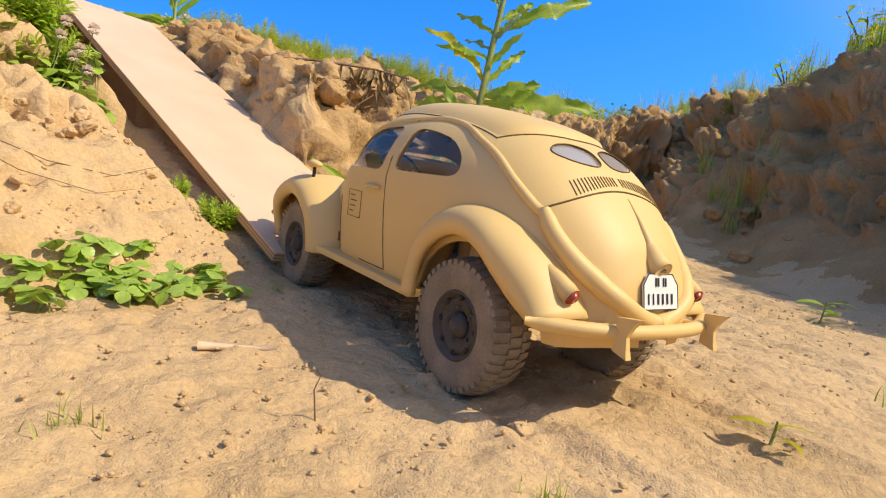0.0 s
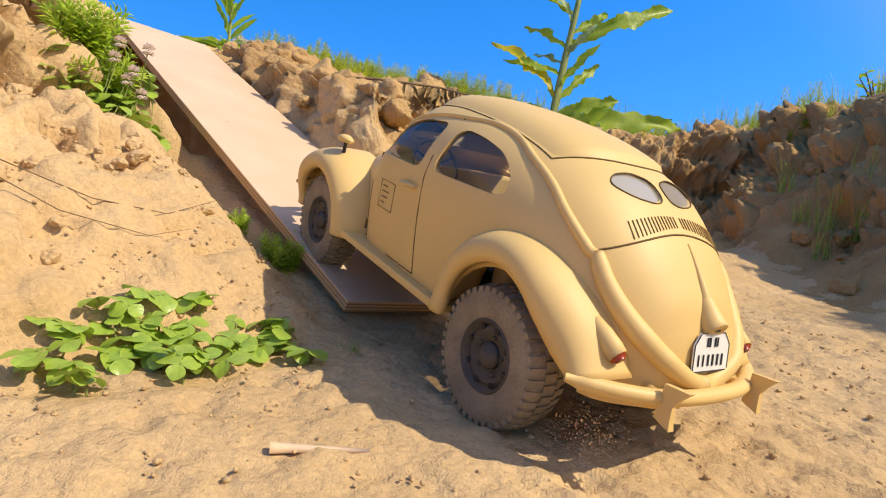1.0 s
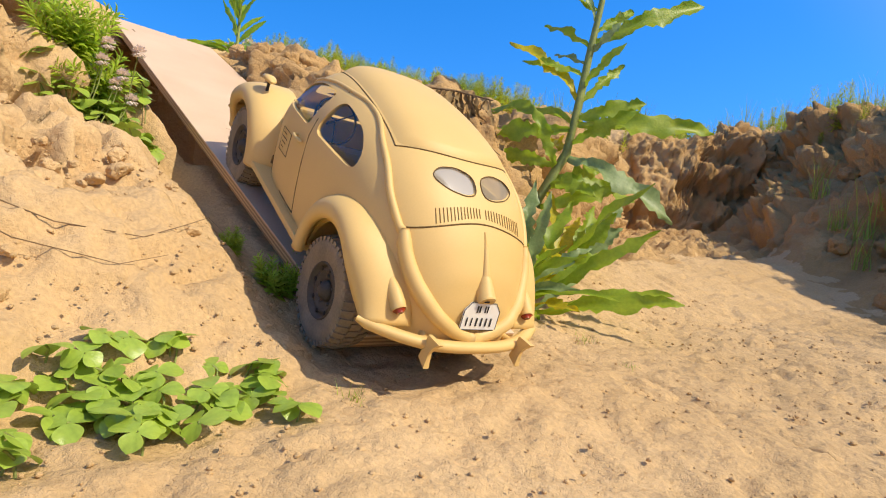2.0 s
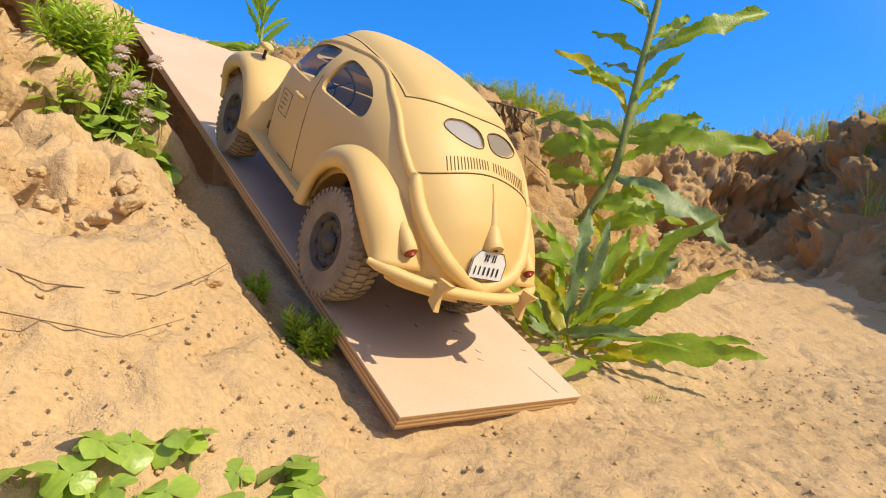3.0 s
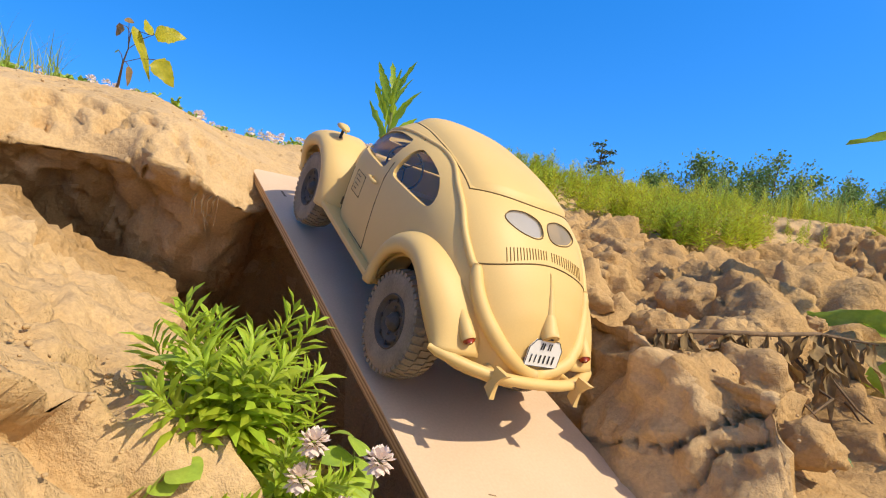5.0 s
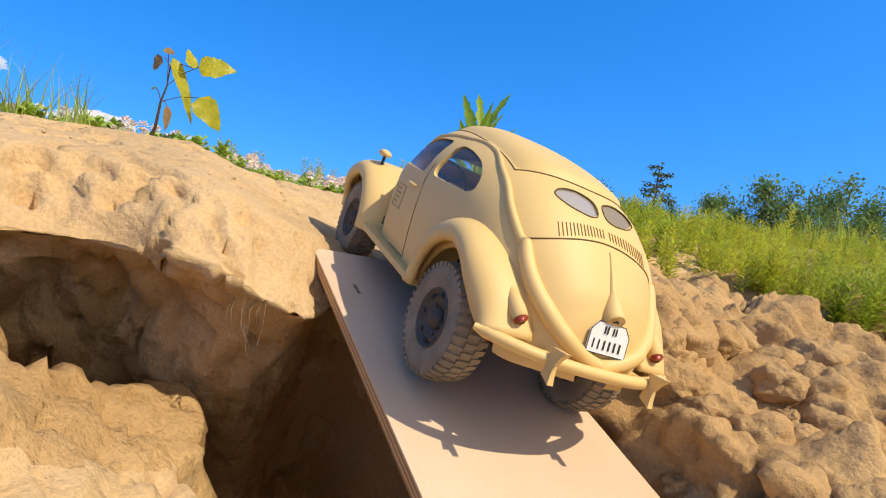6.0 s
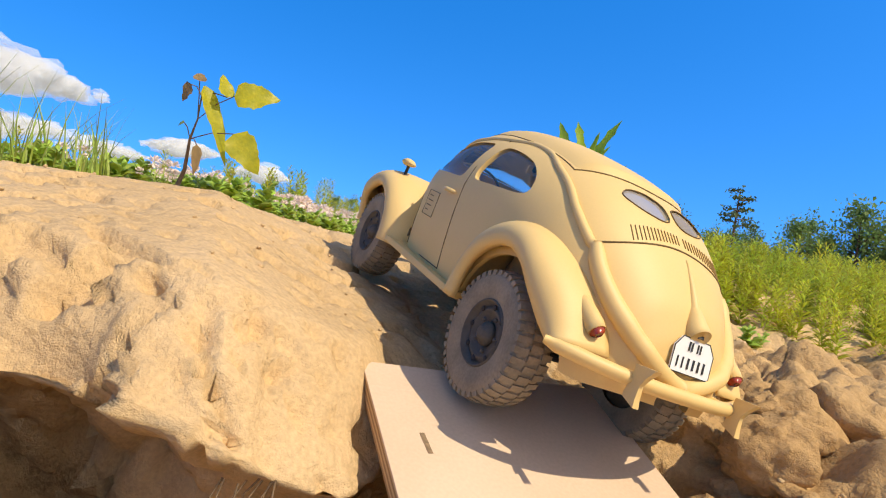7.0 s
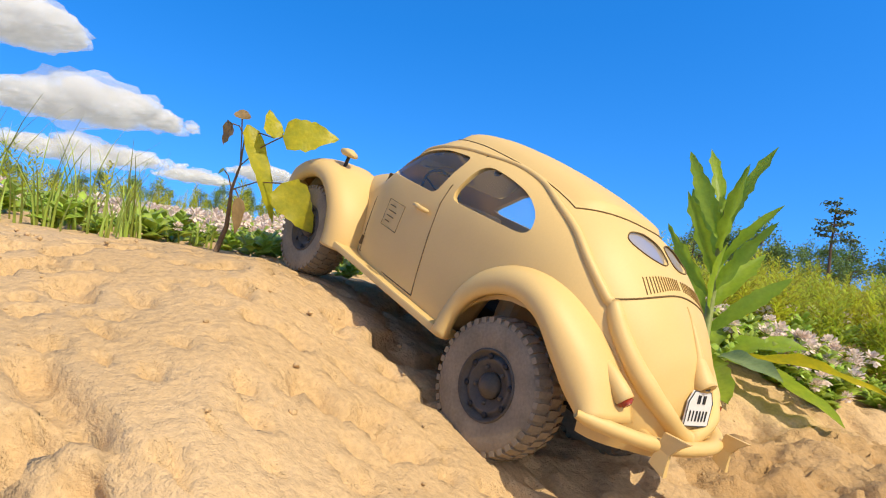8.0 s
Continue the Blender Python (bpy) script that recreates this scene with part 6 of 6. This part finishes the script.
def cloud(az, el, wide, high, dist, seed, n=26):
    """A far heap of white puffs."""
    r = np.random.default_rng(seed)
    verts, faces = [], []
    bm = bmesh.new()
    bmesh.ops.create_icosphere(bm, subdivisions=3, radius=1)
    base = np.array([v.co[:] for v in bm.verts])
    tris = [[v.index for v in f.verts] for f in bm.faces]
    bm.free()
    for k in range(n):
        u = r.uniform(-1, 1)
        size = high * (0.12 + 0.40 * r.random() ** 2) * (1.15 - abs(u))
        c = np.array([u * wide / 2, r.normal(0, 0.15) * high, high * 0.4 * r.uniform(-0.4, 0.9) * (1 - abs(u) * 0.7)])
        rad = 1 + 0.35 * value_noise(base[:, 0] * 1.7 + seed + k, base[:, 1] * 1.7, base[:, 2] * 1.7) + 0.2 * value_noise(base[:, 0] * 4 + k, base[:, 1] * 4, base[:, 2] * 4)
        o = len(verts)
        verts += (base * rad[:, None] * size * np.array([1.5, 1, 0.75]) + c).tolist()
        faces += [[i + o for i in t] for t in tris]
    ob = tagged(new("cloud", mesh_of("cloud", verts, faces, CLOUD)), "white fair-weather cloud low in the blue sky", "cloud", "clouds", "structure")
    a, e = radians(az), radians(el)
    ob.matrix_basis = Matrix.Translation((dist * math.sin(a) * math.cos(e), dist * math.cos(a) * math.cos(e), dist * math.sin(e))) @ Matrix.Rotation(-a, 4, "Z")
    return ob


for az, el, wide, high, seed in ((-69.0, 7.4, 17.0, 4.2, 1), (-73.5, 12.6, 7.0, 4.0, 2), (-69.0, 3.8, 18.0, 2.6, 3), (-54.6, 4.3, 6.5, 1.7, 4), (-47.6, 3.1, 5.5, 1.7, 5), (-60.5, 3.1, 7.0, 1.5, 6)):
    cloud(az, el, radians(wide) * 1500, radians(high) * 1500, 1500, seed, 120)


# ---- what moves: the car climbs the board, and its wheels roll ----
CAR_PATH = [
    (0, 0.4235, 0.5817, 0.3667, 1.51, 1.55, 40.55),
    (0.5, 0.3910, 0.6229, 0.3665, 7.80, 1.19, 42.44),
    (1, 0.3500, 0.6590, 0.3715, 11.17, 2.01, 43.89),
    (1.5, 0.2677, 0.7399, 0.3725, 20.80, 2.75, 46.23),
    (1.7, 0.2270, 0.7708, 0.3769, 23.76, 3.35, 45.78),
    (2.8, 0.1350, 0.8560, 0.4402, 21.85, 6.92, 51.77),
    (3, 0.1177, 0.8709, 0.4488, 21.97, 7.19, 51.80),
    (3.5, 0.0596, 0.9218, 0.4808, 21.73, 7.67, 51.66),
    (4, -0.0164, 0.9905, 0.5214, 21.75, 8.36, 50.87),
    (4.5, -0.0981, 1.0640, 0.5649, 21.64, 8.51, 51.28),
    (4.7, -0.1329, 1.0971, 0.5840, 21.50, 8.90, 50.90),
    (5.8, -0.3200, 1.2558, 0.6817, 18.42, 10.40, 51.67),
    (6, -0.3349, 1.2889, 0.6944, 13.11, 11.10, 48.80),
    (6.5, -0.4128, 1.3703, 0.7323, 10.13, 12.60, 50.65),
    (7, -0.4484, 1.4149, 0.7488, 11.38, 12.80, 56.51),
    (7.5, -0.5230, 1.4633, 0.7583, 18.78, 9.51, 65.38),
    (8, -0.6107, 1.5123, 0.7763, 17.59, 8.10, 79.50),
]


def motions():
    rows = [(t, pose(x, y, z, rx, ry, rz)) for t, x, y, z, rx, ry, rz in CAR_PATH]
    walk(car, rows)
    for wheel, side, y in wheels:
        places = [m @ Vector((side * 0.064, y, 0.044)) for t, m in rows]
        rolled, spin = 0.0, [(rows[0][0], 0.0)]
        for i in range(1, len(rows)):
            ahead = (rows[i][1].to_3x3() @ Vector((0, 1, 0)))
            step = (places[i] - places[i - 1]).dot(ahead)
            cuts = max(1, math.ceil(abs(step) / 0.044 / 1.2))
            for k in range(1, cuts + 1):
                t = rows[i - 1][0] + (rows[i][0] - rows[i - 1][0]) * k / cuts
                spin.append((t, rolled + step * k / cuts))
            rolled += step
        home = Matrix.Translation((side * 0.0640, y, 0.0440))
        face = Matrix.Rotation(math.pi if side > 0 else 0, 4, "Z")
        walk(wheel, [(t, home @ Matrix.Rotation(-d / 0.044, 4, "X") @ face) for t, d in spin])

    for ob, t, x, y in SPRAYS:
        z = ground_z(x, y)
        flight = ((0.0, 0.0, -0.035), (0.06, 0.006, -0.004), (0.13, 0.016, 0.013), (0.20, 0.026, 0.016), (0.28, 0.036, 0.006), (0.36, 0.044, -0.035))
        rows = [(0.0, Matrix.Translation((x, y, z - 0.035)))] + [(t + dt, Matrix.Translation((x + 0.656 * d, y - 0.755 * d, z + h))) for dt, d, h in flight]
        walk(ob, rows + [(8.0, rows[-1][1])])


motions()
